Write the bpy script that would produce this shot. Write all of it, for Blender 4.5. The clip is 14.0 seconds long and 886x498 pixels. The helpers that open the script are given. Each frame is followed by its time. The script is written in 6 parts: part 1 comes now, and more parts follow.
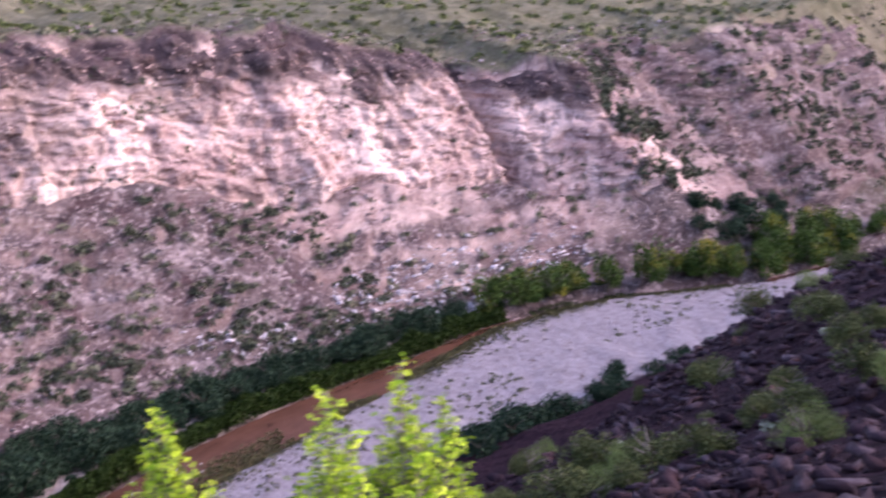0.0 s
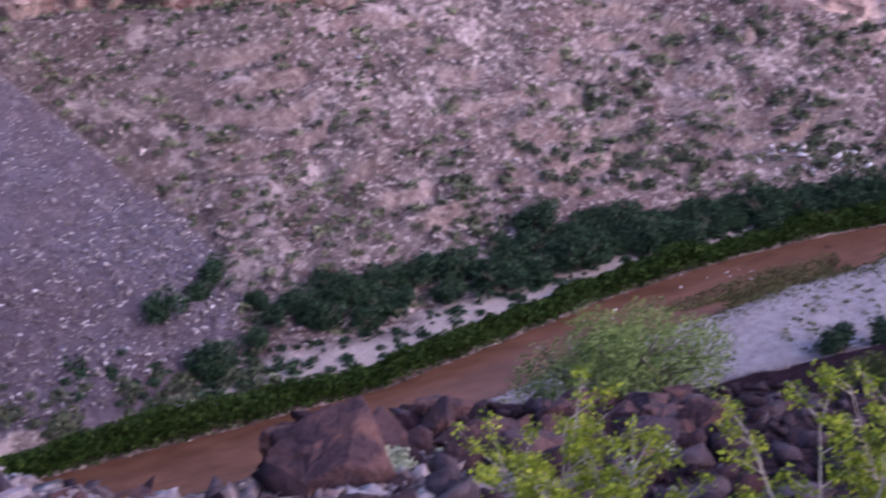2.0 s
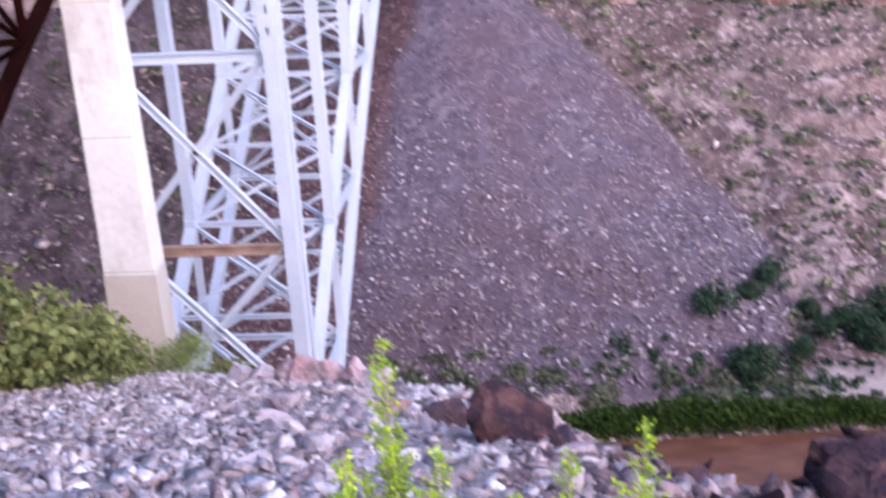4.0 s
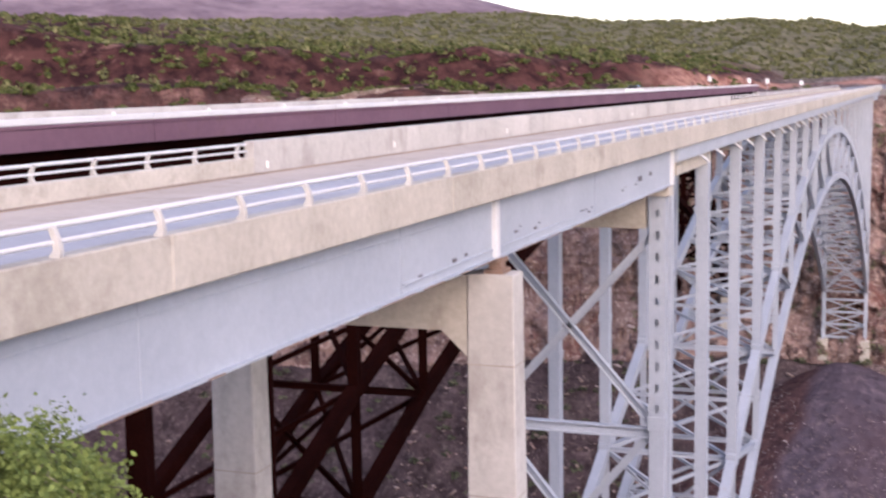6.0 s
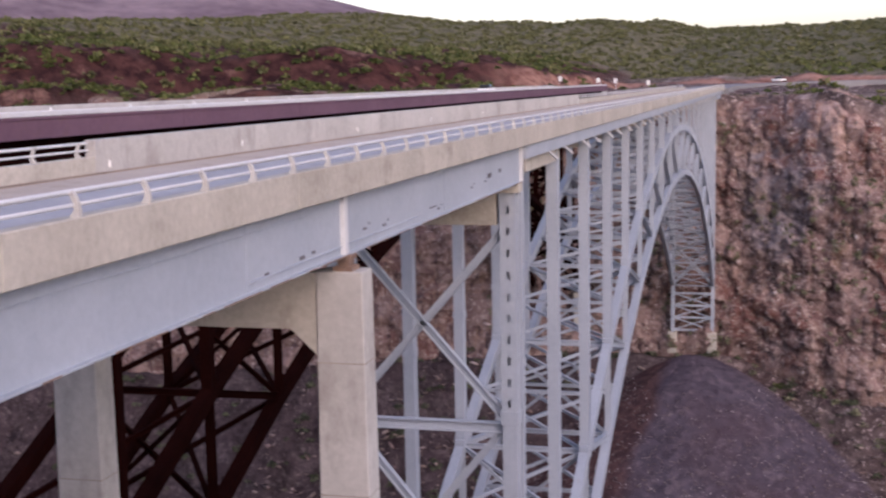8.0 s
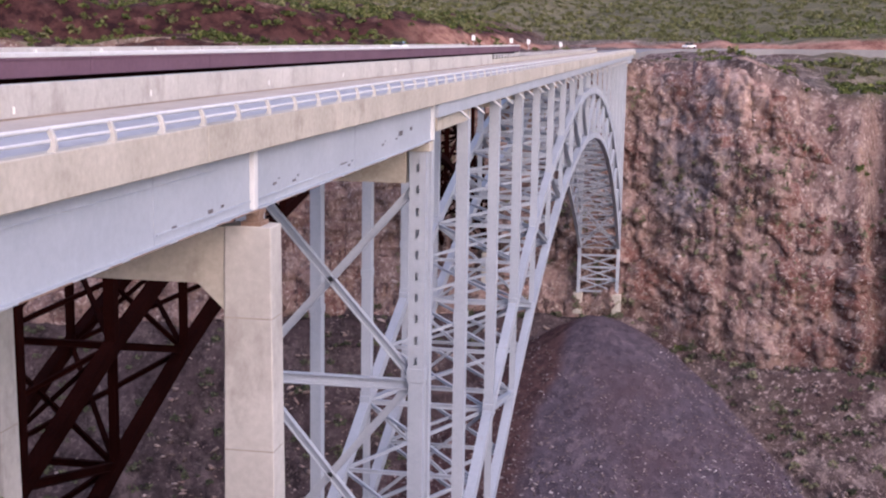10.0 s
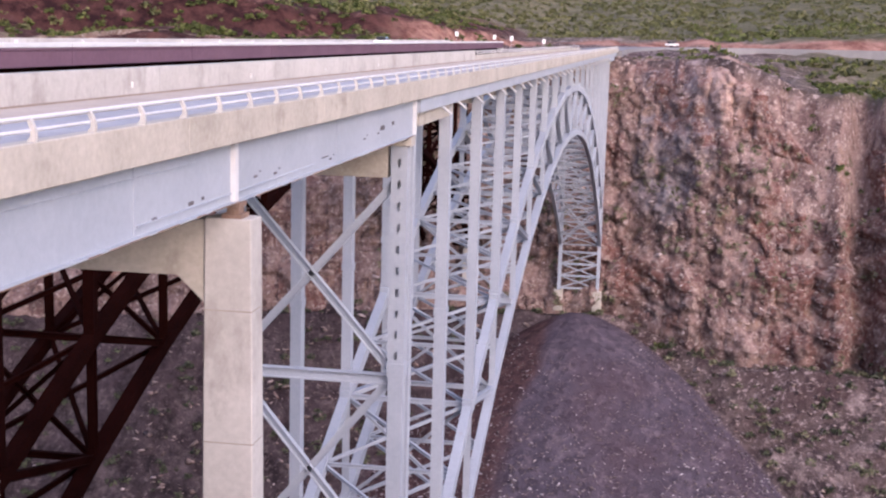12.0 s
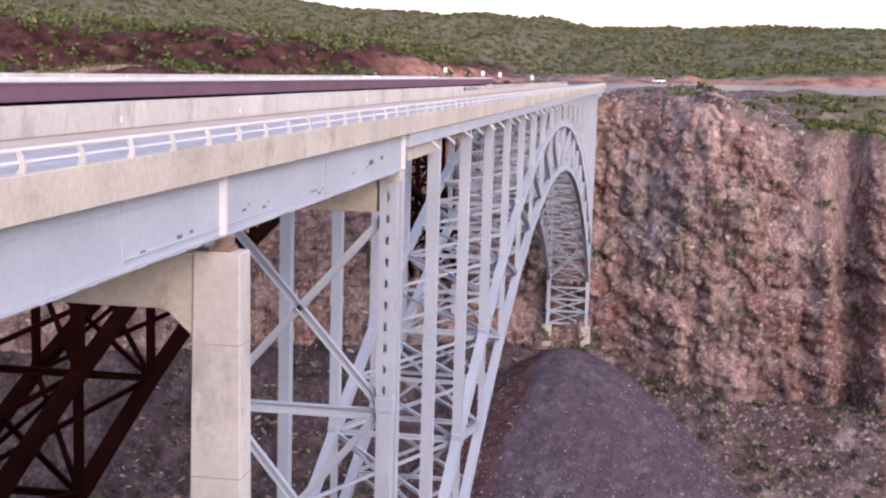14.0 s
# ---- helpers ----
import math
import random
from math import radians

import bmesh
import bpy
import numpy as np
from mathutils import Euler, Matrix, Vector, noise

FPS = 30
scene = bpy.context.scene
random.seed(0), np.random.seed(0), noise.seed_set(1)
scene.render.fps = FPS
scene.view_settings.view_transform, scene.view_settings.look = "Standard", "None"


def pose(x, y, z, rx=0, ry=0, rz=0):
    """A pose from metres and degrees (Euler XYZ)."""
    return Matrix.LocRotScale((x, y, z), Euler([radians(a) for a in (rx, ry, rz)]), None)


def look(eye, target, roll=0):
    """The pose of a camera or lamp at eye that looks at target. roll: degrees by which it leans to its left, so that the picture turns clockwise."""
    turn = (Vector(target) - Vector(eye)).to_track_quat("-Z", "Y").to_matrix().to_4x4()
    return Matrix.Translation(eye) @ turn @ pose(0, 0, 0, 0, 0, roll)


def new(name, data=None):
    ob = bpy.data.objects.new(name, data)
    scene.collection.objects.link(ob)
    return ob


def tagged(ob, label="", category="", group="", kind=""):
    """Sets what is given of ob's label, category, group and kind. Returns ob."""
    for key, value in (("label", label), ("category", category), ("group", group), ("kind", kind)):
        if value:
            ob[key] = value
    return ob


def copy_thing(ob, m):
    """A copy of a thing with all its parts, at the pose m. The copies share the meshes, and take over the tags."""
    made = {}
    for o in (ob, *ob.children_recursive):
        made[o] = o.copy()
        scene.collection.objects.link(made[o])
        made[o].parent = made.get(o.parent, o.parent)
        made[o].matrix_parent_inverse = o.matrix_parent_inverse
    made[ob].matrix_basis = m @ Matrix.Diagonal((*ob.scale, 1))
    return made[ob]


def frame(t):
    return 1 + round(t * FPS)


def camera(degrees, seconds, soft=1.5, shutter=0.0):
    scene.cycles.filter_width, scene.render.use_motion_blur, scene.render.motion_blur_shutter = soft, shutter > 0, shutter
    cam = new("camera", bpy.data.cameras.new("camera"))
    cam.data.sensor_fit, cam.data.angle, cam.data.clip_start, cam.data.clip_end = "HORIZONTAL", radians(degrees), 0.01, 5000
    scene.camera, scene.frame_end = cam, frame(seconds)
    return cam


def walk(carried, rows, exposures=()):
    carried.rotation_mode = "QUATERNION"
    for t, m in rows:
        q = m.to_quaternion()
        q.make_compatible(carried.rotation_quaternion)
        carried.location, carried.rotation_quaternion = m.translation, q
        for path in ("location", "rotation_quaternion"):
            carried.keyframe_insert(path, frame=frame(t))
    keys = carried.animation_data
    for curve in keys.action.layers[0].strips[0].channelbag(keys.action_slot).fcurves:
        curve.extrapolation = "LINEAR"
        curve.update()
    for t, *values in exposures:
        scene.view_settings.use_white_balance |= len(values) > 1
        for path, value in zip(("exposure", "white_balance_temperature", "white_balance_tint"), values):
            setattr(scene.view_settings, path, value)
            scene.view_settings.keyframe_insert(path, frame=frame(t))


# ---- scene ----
# World: the old bridge runs along +y, its roadway at z = 0; the river lies at z = -112.
from math import sin, cos, pi, hypot

cam = camera(37.7, 14.0, soft=2.2, shutter=0.4)
EYE = (0.0, 0.0, 2.55)
ROWS = [  # seconds, dx, dy, dz from EYE, yaw, pitch, roll
    (0.0, 0.76, -0.17, 0, -49.15, -16.50, 1.12),
    (0.5, 0.68, -0.04, 0, -42.22, -18.06, 0.00),
    (1.0, 0.605, 0.025, 0, -35.40, -20.13, -0.65),
    (1.5, 0.51, 0.06, 0, -28.99, -22.47, -0.28),
    (2.0, 0.38, 0.08, 0, -22.74, -24.79, 0.72),
    (2.5, 0.25, 0.075, 0, -16.54, -26.99, 1.96),
    (3.0, 0.155, 0.03, 0, -11.09, -28.20, 2.72),
    (3.5, 0.04, 0.0, 0, -4.07, -27.55, 3.09),
    (4.0, 0.01, 0, 0, 2.82, -24.22, 2.93),
    (4.2, -0.02, 0, 0, 5.22, -22.04, 2.49),
    (6.3, -0.29, -0.20, 0.16, 22.50, -6.45, 1.07),
    (6.5, -0.30, -0.24, 0.16, 23.39, -6.30, 1.15),
    (7.0, -0.28, -0.20, 0.16, 22.61, -6.38, 1.00),
    (7.5, -0.16, -0.06, 0.08, 18.46, -6.61, 1.24),
    (8.0, -0.08, 0.03, 0.03, 14.10, -7.31, 1.05),
    (8.5, -0.12, 0.0, 0.17, 11.02, -8.37, -0.50),
    (8.7, -0.12, 0.0, 0.16, 10.18, -8.70, -0.60),
    (10.8, -0.04, -0.12, 0.04, 11.03, -9.38, -1.45),
    (11.0, -0.04, -0.12, 0.04, 11.74, -9.39, -1.35),
    (11.5, -0.03, -0.12, 0.03, 11.62, -9.39, -1.40),
    (12.0, -0.03, -0.13, 0.03, 9.59, -9.36, -1.50),
    (12.5, 0.0, -0.14, 0.0, 9.16, -9.34, -1.53),
    (13.0, -0.03, -0.14, 0.0, 9.56, -9.25, -0.98),
    (13.5, -0.03, -0.14, -0.02, 9.39, -8.71, -0.70),
    (14.0, -0.03, -0.15, -0.02, 9.09, -7.78, -1.58),
]
walk(cam, [(t, pose(EYE[0] + x, EYE[1] + y, EYE[2] + z, 90 + pitch, roll, yaw)) for t, x, y, z, yaw, pitch, roll in ROWS],
     exposures=[(0.0, 1.95, 6400, 38), (1.5, 1.55, 5850, 38), (2.5, 1.84, 6000, 36), (3.8, 2.22, 6100, 33), (6.3, 1.25, 6900, 29), (6.9, 1.12, 6900, 30), (7.5, 0.82, 6800, 31), (8.4, 0.72, 6800, 31), (10.8, 1.32, 6750, 32), (14.0, 1.34, 6800, 30)])

# ---- world and sun: an even evening sky, brighter in the east ----
world = bpy.data.worlds.new("evening_sky")
scene.world = world
world.use_nodes = True
wn = world.node_tree
sky = wn.nodes.new("ShaderNodeTexSky")
sky.sky_type, sky.sun_disc = "NISHITA", False
sky.sun_elevation, sky.sun_rotation = radians(31), radians(140)
sky.air_density, sky.dust_density, sky.ozone_density = 1.0, 1.6, 1.2
wn.links.new(sky.outputs["Color"], wn.nodes["Background"].inputs["Color"])
wn.nodes["Background"].inputs["Strength"].default_value = 0.15
sun = new("sun", bpy.data.lights.new("sun", "SUN"))
sun.data.energy, sun.data.angle, sun.data.color = 0.7, radians(45), (1.0, 0.96, 0.92)
sun.matrix_world = look((60, -72, 56), (0, 0, 0))


# ---- materials ----
def nodes_of(name):
    m = bpy.data.materials.new(name)
    m.use_nodes = True
    nt = m.node_tree
    return m, nt, nt.nodes["Principled BSDF"]


class Net:
    """Small helper to write node nets."""

    def __init__(self, nt):
        self.nt = nt

    def node(self, kind, **props):
        n = self.nt.nodes.new(kind)
        for k, v in props.items():
            if k == "data_type":
                n.data_type = v
            elif k == "operation":
                n.operation = v
            elif k == "blend_type":
                n.blend_type = v
            elif k == "attribute_name":
                n.attribute_name = v
            elif k == "feature":
                n.feature = v
        return n

    def put(self, socket, value):
        if hasattr(value, "is_output"):
            self.nt.links.new(value, socket)
        else:
            socket.default_value = value

    def noise(self, vec, scale, detail=4.0, rough=0.6):
        n = self.node("ShaderNodeTexNoise")
        self.put(n.inputs["Vector"], vec)
        n.inputs["Scale"].default_value, n.inputs["Detail"].default_value, n.inputs["Roughness"].default_value = scale, detail, rough
        return n.outputs["Fac"]

    def voronoi(self, vec, scale, feature="F1", out="Distance"):
        n = self.node("ShaderNodeTexVoronoi", feature=feature)
        self.put(n.inputs["Vector"], vec)
        n.inputs["Scale"].default_value = scale
        return n.outputs[out]

    def ramp(self, fac, lo, hi):
        n = self.node("ShaderNodeMapRange")
        self.put(n.inputs["Value"], fac)
        n.inputs["From Min"].default_value, n.inputs["From Max"].default_value = lo, hi
        return n.outputs["Result"]

    def math(self, operation, a, b=0.0):
        n = self.node("ShaderNodeMath", operation=operation)
        self.put(n.inputs[0], a)
        self.put(n.inputs[1], b)
        return n.outputs[0]

    def mix(self, fac, a, b, blend="MIX"):
        n = self.node("ShaderNodeMix", data_type="RGBA", blend_type=blend)
        self.put(n.inputs["Factor"], fac)
        for key, val in (("A", a), ("B", b)):
            sock = [s for s in n.inputs if s.name == key and s.type == "RGBA"][0]
            self.put(sock, (*val, 1.0) if isinstance(val, tuple) and len(val) == 3 else val)
        return [s for s in n.outputs if s.type == "RGBA"][0]

    def stretch(self, vec, sx, sy, sz):
        n = self.node("ShaderNodeMapping")
        self.put(n.inputs["Vector"], vec)
        n.inputs["Scale"].default_value = (sx, sy, sz)
        return n.outputs["Vector"]

    def position(self):
        return self.node("ShaderNodeNewGeometry").outputs["Position"]

    def objectco(self):
        return self.node("ShaderNodeTexCoord").outputs["Object"]

    def random(self):
        return self.node("ShaderNodeObjectInfo").outputs["Random"]

    def island(self):
        return self.node("ShaderNodeNewGeometry").outputs["Random Per Island"]

    def attr(self, name):
        return self.node("ShaderNodeAttribute", attribute_name=name).outputs["Fac"]

    def bump(self, bsdf, height, strength=0.5, distance=0.05):
        n = self.node("ShaderNodeBump")
        self.put(n.inputs["Height"], height)
        n.inputs["Strength"].default_value, n.inputs["Distance"].default_value = strength, distance
        self.nt.links.new(n.outputs["Normal"], bsdf.inputs["Normal"])


def surface(name, dark, light, scale=3.0, rough=0.8, metal=0.0, bump=0.3, dist=0.02, stain=None, stain_at=(0.55, 0.75), world_space=True, vary=0.0, streak=None):
    """A surface with grain and stains at two scales."""
    m, nt, b = nodes_of(name)
    w = Net(nt)
    vec = w.position() if world_space else w.objectco()
    grain = w.noise(vec, scale * 6, 5, 0.65)
    broad = w.noise(vec, scale * 0.35, 3, 0.55)
    col = w.mix(w.ramp(w.math("ADD", w.math("MULTIPLY", grain, 0.45), w.math("MULTIPLY", broad, 0.55)), 0.32, 0.68), dark, light)
    if stain:
        sv = w.stretch(vec, *streak) if streak else vec
        col = w.mix(w.math("MULTIPLY", w.ramp(w.noise(sv, scale * 0.9, 6, 0.7), *stain_at), 0.75), col, stain)
    if vary:
        col = w.mix(w.math("MULTIPLY", w.random(), vary), col, tuple(c * 0.45 for c in dark))
    w.put(b.inputs["Base Color"], col)
    b.inputs["Roughness"].default_value, b.inputs["Metallic"].default_value = rough, metal
    b.inputs["Specular IOR Level"].default_value = 0.45 if rough < 0.6 else (0.02 if max(light) < 0.03 else 0.12)
    w.bump(b, grain, bump, dist)
    return m


CONCRETE = surface("weathered_concrete", (0.34, 0.316, 0.272), (0.53, 0.498, 0.44), 0.9, 0.9, stain=(0.21, 0.175, 0.145), stain_at=(0.55, 0.78), streak=(1, 0.6, 0.6))
PALE_CONCRETE = surface("pale_concrete", (0.37, 0.357, 0.336), (0.53, 0.515, 0.488), 0.7, 0.9, stain=(0.22, 0.19, 0.175), stain_at=(0.53, 0.75), streak=(1, 0.8, 0.5))
STEEL = surface("grey_steel_paint", (0.295, 0.335, 0.388), (0.388, 0.43, 0.487), 0.8, 0.55, 0.0, 0.08, 0.004, stain=(0.30, 0.24, 0.20), stain_at=(0.63, 0.85), streak=(1, 1, 0.35))
RAIL = surface("galvanised_rail", (0.52, 0.53, 0.54), (0.66, 0.67, 0.68), 2.0, 0.5, 0.0, 0.05, 0.003)
# red-brown steel taken near black: the shade below the deck is in its colour
SHADED_BROWN_STEEL = surface("shaded_weathering_steel", (0.006, 0.0013, 0.0011), (0.019, 0.0041, 0.0032), 0.8, 0.9, 0.0, 0.1, 0.005)
BROWN_FASCIA = surface("brown_painted_fascia", (0.125, 0.068, 0.098), (0.175, 0.10, 0.135), 0.4, 0.7, 0.0, 0.08, 0.004, stain=(0.14, 0.08, 0.08))
ASPHALT = surface("worn_road_surface", (0.31, 0.315, 0.335), (0.40, 0.405, 0.425), 0.8, 0.9, 0.0, 0.3, 0.01, stain=(0.2, 0.18, 0.17))

DUSTY = surface("dusty_shoulder", (0.40, 0.34, 0.29), (0.52, 0.46, 0.40), 0.8, 0.95, stain=(0.3, 0.24, 0.2))
RUST = surface("rusty_steel", (0.14, 0.075, 0.05), (0.30, 0.22, 0.18), 3.0, 0.8)
CHIP = surface("bare_primer_patch", (0.07, 0.065, 0.075), (0.20, 0.18, 0.19), 6.0, 0.8)
GUTTER = surface("gutter_dirt", (0.20, 0.15, 0.12), (0.36, 0.29, 0.24), 1.5, 0.95)
JOINT = surface("pour_joint_stain", (0.28, 0.25, 0.22), (0.36, 0.33, 0.29), 2.0, 0.95)
CONCRETE_POST = surface("painted_post", (0.40, 0.385, 0.36), (0.52, 0.505, 0.48), 3.0, 0.8)
WHITE = surface("white_reflector", (0.74, 0.74, 0.72), (0.82, 0.82, 0.80), 5.0, 0.6)
DARK_GLASS = surface("dark_car_glass", (0.02, 0.022, 0.025), (0.03, 0.032, 0.035), 1.0, 0.1)
TYRE = surface("black_rubber", (0.02, 0.02, 0.02), (0.035, 0.035, 0.035), 4.0, 0.85)
ROAD_FAR = surface("far_road", (0.18, 0.178, 0.185), (0.25, 0.245, 0.25), 0.1, 0.9)

# ---- mesh helpers ----
def part(name, bm, material, parent=None, label="", smooth=False):
    me = bpy.data.meshes.new(name)
    bm.to_mesh(me)
    bm.free()
    me.materials.append(material)
    if smooth:
        me.polygons.foreach_set("use_smooth", [True] * len(me.polygons))
    ob = new(name, me)
    if parent:
        ob.parent = parent
    if label:
        ob["label"] = label
    return ob


def from_arrays(name, verts, faces, material, parent=None, smooth=False):
    """A mesh from numpy arrays; faces is an (n, 3) or (n, 4) array."""
    verts, faces = np.asarray(verts, np.float32), np.asarray(faces, np.int32)
    k = faces.shape[1]
    me = bpy.data.meshes.new(name)
    me.vertices.add(len(verts))
    me.vertices.foreach_set("co", verts.ravel())
    me.loops.add(faces.size)
    me.loops.foreach_set("vertex_index", faces.ravel())
    me.polygons.add(len(faces))
    me.polygons.foreach_set("loop_start", np.arange(0, faces.size, k, dtype=np.int32))
    if smooth:
        me.polygons.foreach_set("use_smooth", np.ones(len(faces), bool))
    me.update(calc_edges=True)
    me.materials.append(material)
    ob = new(name, me)
    if parent:
        ob.parent = parent
    return ob


def block(bm, x0, x1, y0, y1, z0, z1, bevel=0.0):
    m = Matrix.Translation(((x0 + x1) / 2, (y0 + y1) / 2, (z0 + z1) / 2)) @ Matrix.Diagonal((x1 - x0, y1 - y0, z1 - z0, 1))
    made = bmesh.ops.create_cube(bm, size=1.0, matrix=m)
    if bevel:
        edges = list({e for v in made["verts"] for e in v.link_edges})
        bmesh.ops.bevel(bm, geom=edges, offset=bevel, segments=1, affect="EDGES")


def bar(bm, p, q, w, h, up=(0, 0, 1)):
    """A box-section bar from p to q, w wide and h high."""
    p, q = Vector(p), Vector(q)
    d = (q - p).normalized()
    u = Vector(up)
    if abs(d.dot(u)) > 0.98:
        u = Vector((0, 1, 0))
    s = d.cross(u).normalized()
    n = s.cross(d).normalized()
    vs = [bm.verts.new(e + s * (a * w / 2) + n * (b * h / 2)) for e in (p, q) for a, b in ((-1, -1), (1, -1), (1, 1), (-1, 1))]
    for f in ((3, 2, 1, 0), (4, 5, 6, 7), (0, 1, 5, 4), (1, 2, 6, 5), (2, 3, 7, 6), (3, 0, 4, 7)):
        bm.faces.new([vs[i] for i in f])


def ibar(bm, p, q, w, h, t, up=(0, 0, 1)):
    """An I section from p to q: two flanges w wide and a web h high."""
    p, q = Vector(p), Vector(q)
    d = (q - p).normalized()
    u = Vector(up)
    if abs(d.dot(u)) > 0.98:
        u = Vector((0, 1, 0))
    s = d.cross(u).normalized()
    n = s.cross(d).normalized()
    a, e, c = w / 2, t / 2, h / 2
    ring = [(-a, -c), (a, -c), (a, t - c), (e, t - c), (e, c - t), (a, c - t), (a, c), (-a, c), (-a, c - t), (-e, c - t), (-e, t - c), (-a, t - c)]
    k = len(ring)
    vs = [bm.verts.new(z + s * i + n * j) for z in (p, q) for i, j in ring]
    for i in range(k):
        bm.faces.new((vs[i], vs[(i + 1) % k], vs[k + (i + 1) % k], vs[k + i]))
    for base, flip in ((0, -1), (k, 1)):
        for quad in ((0, 1, 2, 11), (11, 2, 3, 10), (10, 3, 4, 9), (9, 4, 5, 8), (8, 5, 6, 7)):
            bm.faces.new([vs[base + i] for i in quad][::flip])


def thing(name, label, category, group="", kind=""):
    return tagged(new(name), label, category, group, kind)


# ---- noise in arrays ----
def lattice(ix, iy, seed):
    h = (ix.astype(np.int64) * 374761393 + iy.astype(np.int64) * 668265263 + seed * 1442695041) & 0x7FFFFFFF
    h = ((h ^ (h >> 13)) * 1274126177) & 0x7FFFFFFF
    return ((h ^ (h >> 16)) & 0xFFFF) / 65535.0


def wave(x, y, seed=0):
    """Smooth value noise, -1 to 1."""
    x, y = np.asarray(x, float), np.asarray(y, float)
    fx, fy = np.floor(x), np.floor(y)
    u, v = x - fx, y - fy
    u, v = u * u * (3 - 2 * u), v * v * (3 - 2 * v)
    a, b = lattice(fx, fy, seed), lattice(fx + 1, fy, seed)
    c, d = lattice(fx, fy + 1, seed), lattice(fx + 1, fy + 1, seed)
    return 2 * ((a * (1 - u) + b * u) * (1 - v) + (c * (1 - u) + d * u) * v) - 1


def fbm(x, y, seed=0, octaves=4, gain=0.5):
    total, amp, k = 0.0, 1.0, 1.0
    for i in range(octaves):
        total = total + amp * wave(x * k, y * k, seed + 17 * i)
        amp, k = amp * gain, k * 2.03
    return total


def smooth(a, b, x):
    t = np.clip((x - a) / (b - a), 0, 1)
    return t * t * (3 - 2 * t)


# ---- the lie of the land ----
WATER = -112.0
BANK_X = (-900, -400, -100, 3, 36, 64, 90, 119, 150, 173, 212, 244, 280, 300, 321, 373, 450, 600, 900)
BANK_Y = (60, 130, 168, 178, 180, 182, 189, 197, 202, 203, 200.5, 199.5, 189, 176, 162, 147, 141, 150, 190)


def far_bank(x):
    """Northern edge of the water."""
    return np.interp(x, BANK_X, BANK_Y)


def near_bank(x):
    """Southern edge of the water."""
    return far_bank(x) - np.interp(x, (-400, 0, 40, 70, 105, 130, 165, 195, 230, 260, 320, 900), (14, 16, 17, 16.5, 17, 19, 18, 14, 7, 3.5, 4, 10))


def rim_numbers(x):
    """Foot and rim of the northern cliff: distance from the bank, foot height, rim height, breadth of the face."""
    ucb = np.interp(x, (-200, -45, -5, 15, 60, 150, 235, 283, 340, 600), (70, 96, 98, 86, 79, 66, 42, 33, 25, 30))
    zcb = np.interp(x, (-200, -45, -5, 15, 60, 150, 200, 224, 250, 300, 318, 345, 600), (-60, -55.5, -56.5, -62.5, -64, -69, -74, -84, -82, -90, -87, -101, -98)) + 1.5 * fbm(x * 0.06, 0 * x, 115, 2) * smooth(90, 130, x)
    zr = np.interp(x, (-300, -60, -8, 12, 30, 50, 100, 150, 245, 272, 288, 298, 306, 318, 335, 450, 900), (6, -1, -1.5, -1.5, -6, -9, -20, -31, -40, -46, -52, -55, -51, -56, -53, -50, -48)) + 1.6 * fbm(x * 0.07, 0 * x, 111, 3) * smooth(6, 20, np.abs(x + 15) - 12)
    return ucb, zcb, zr, np.interp(x, (312, 335), (23.0, 46.0))


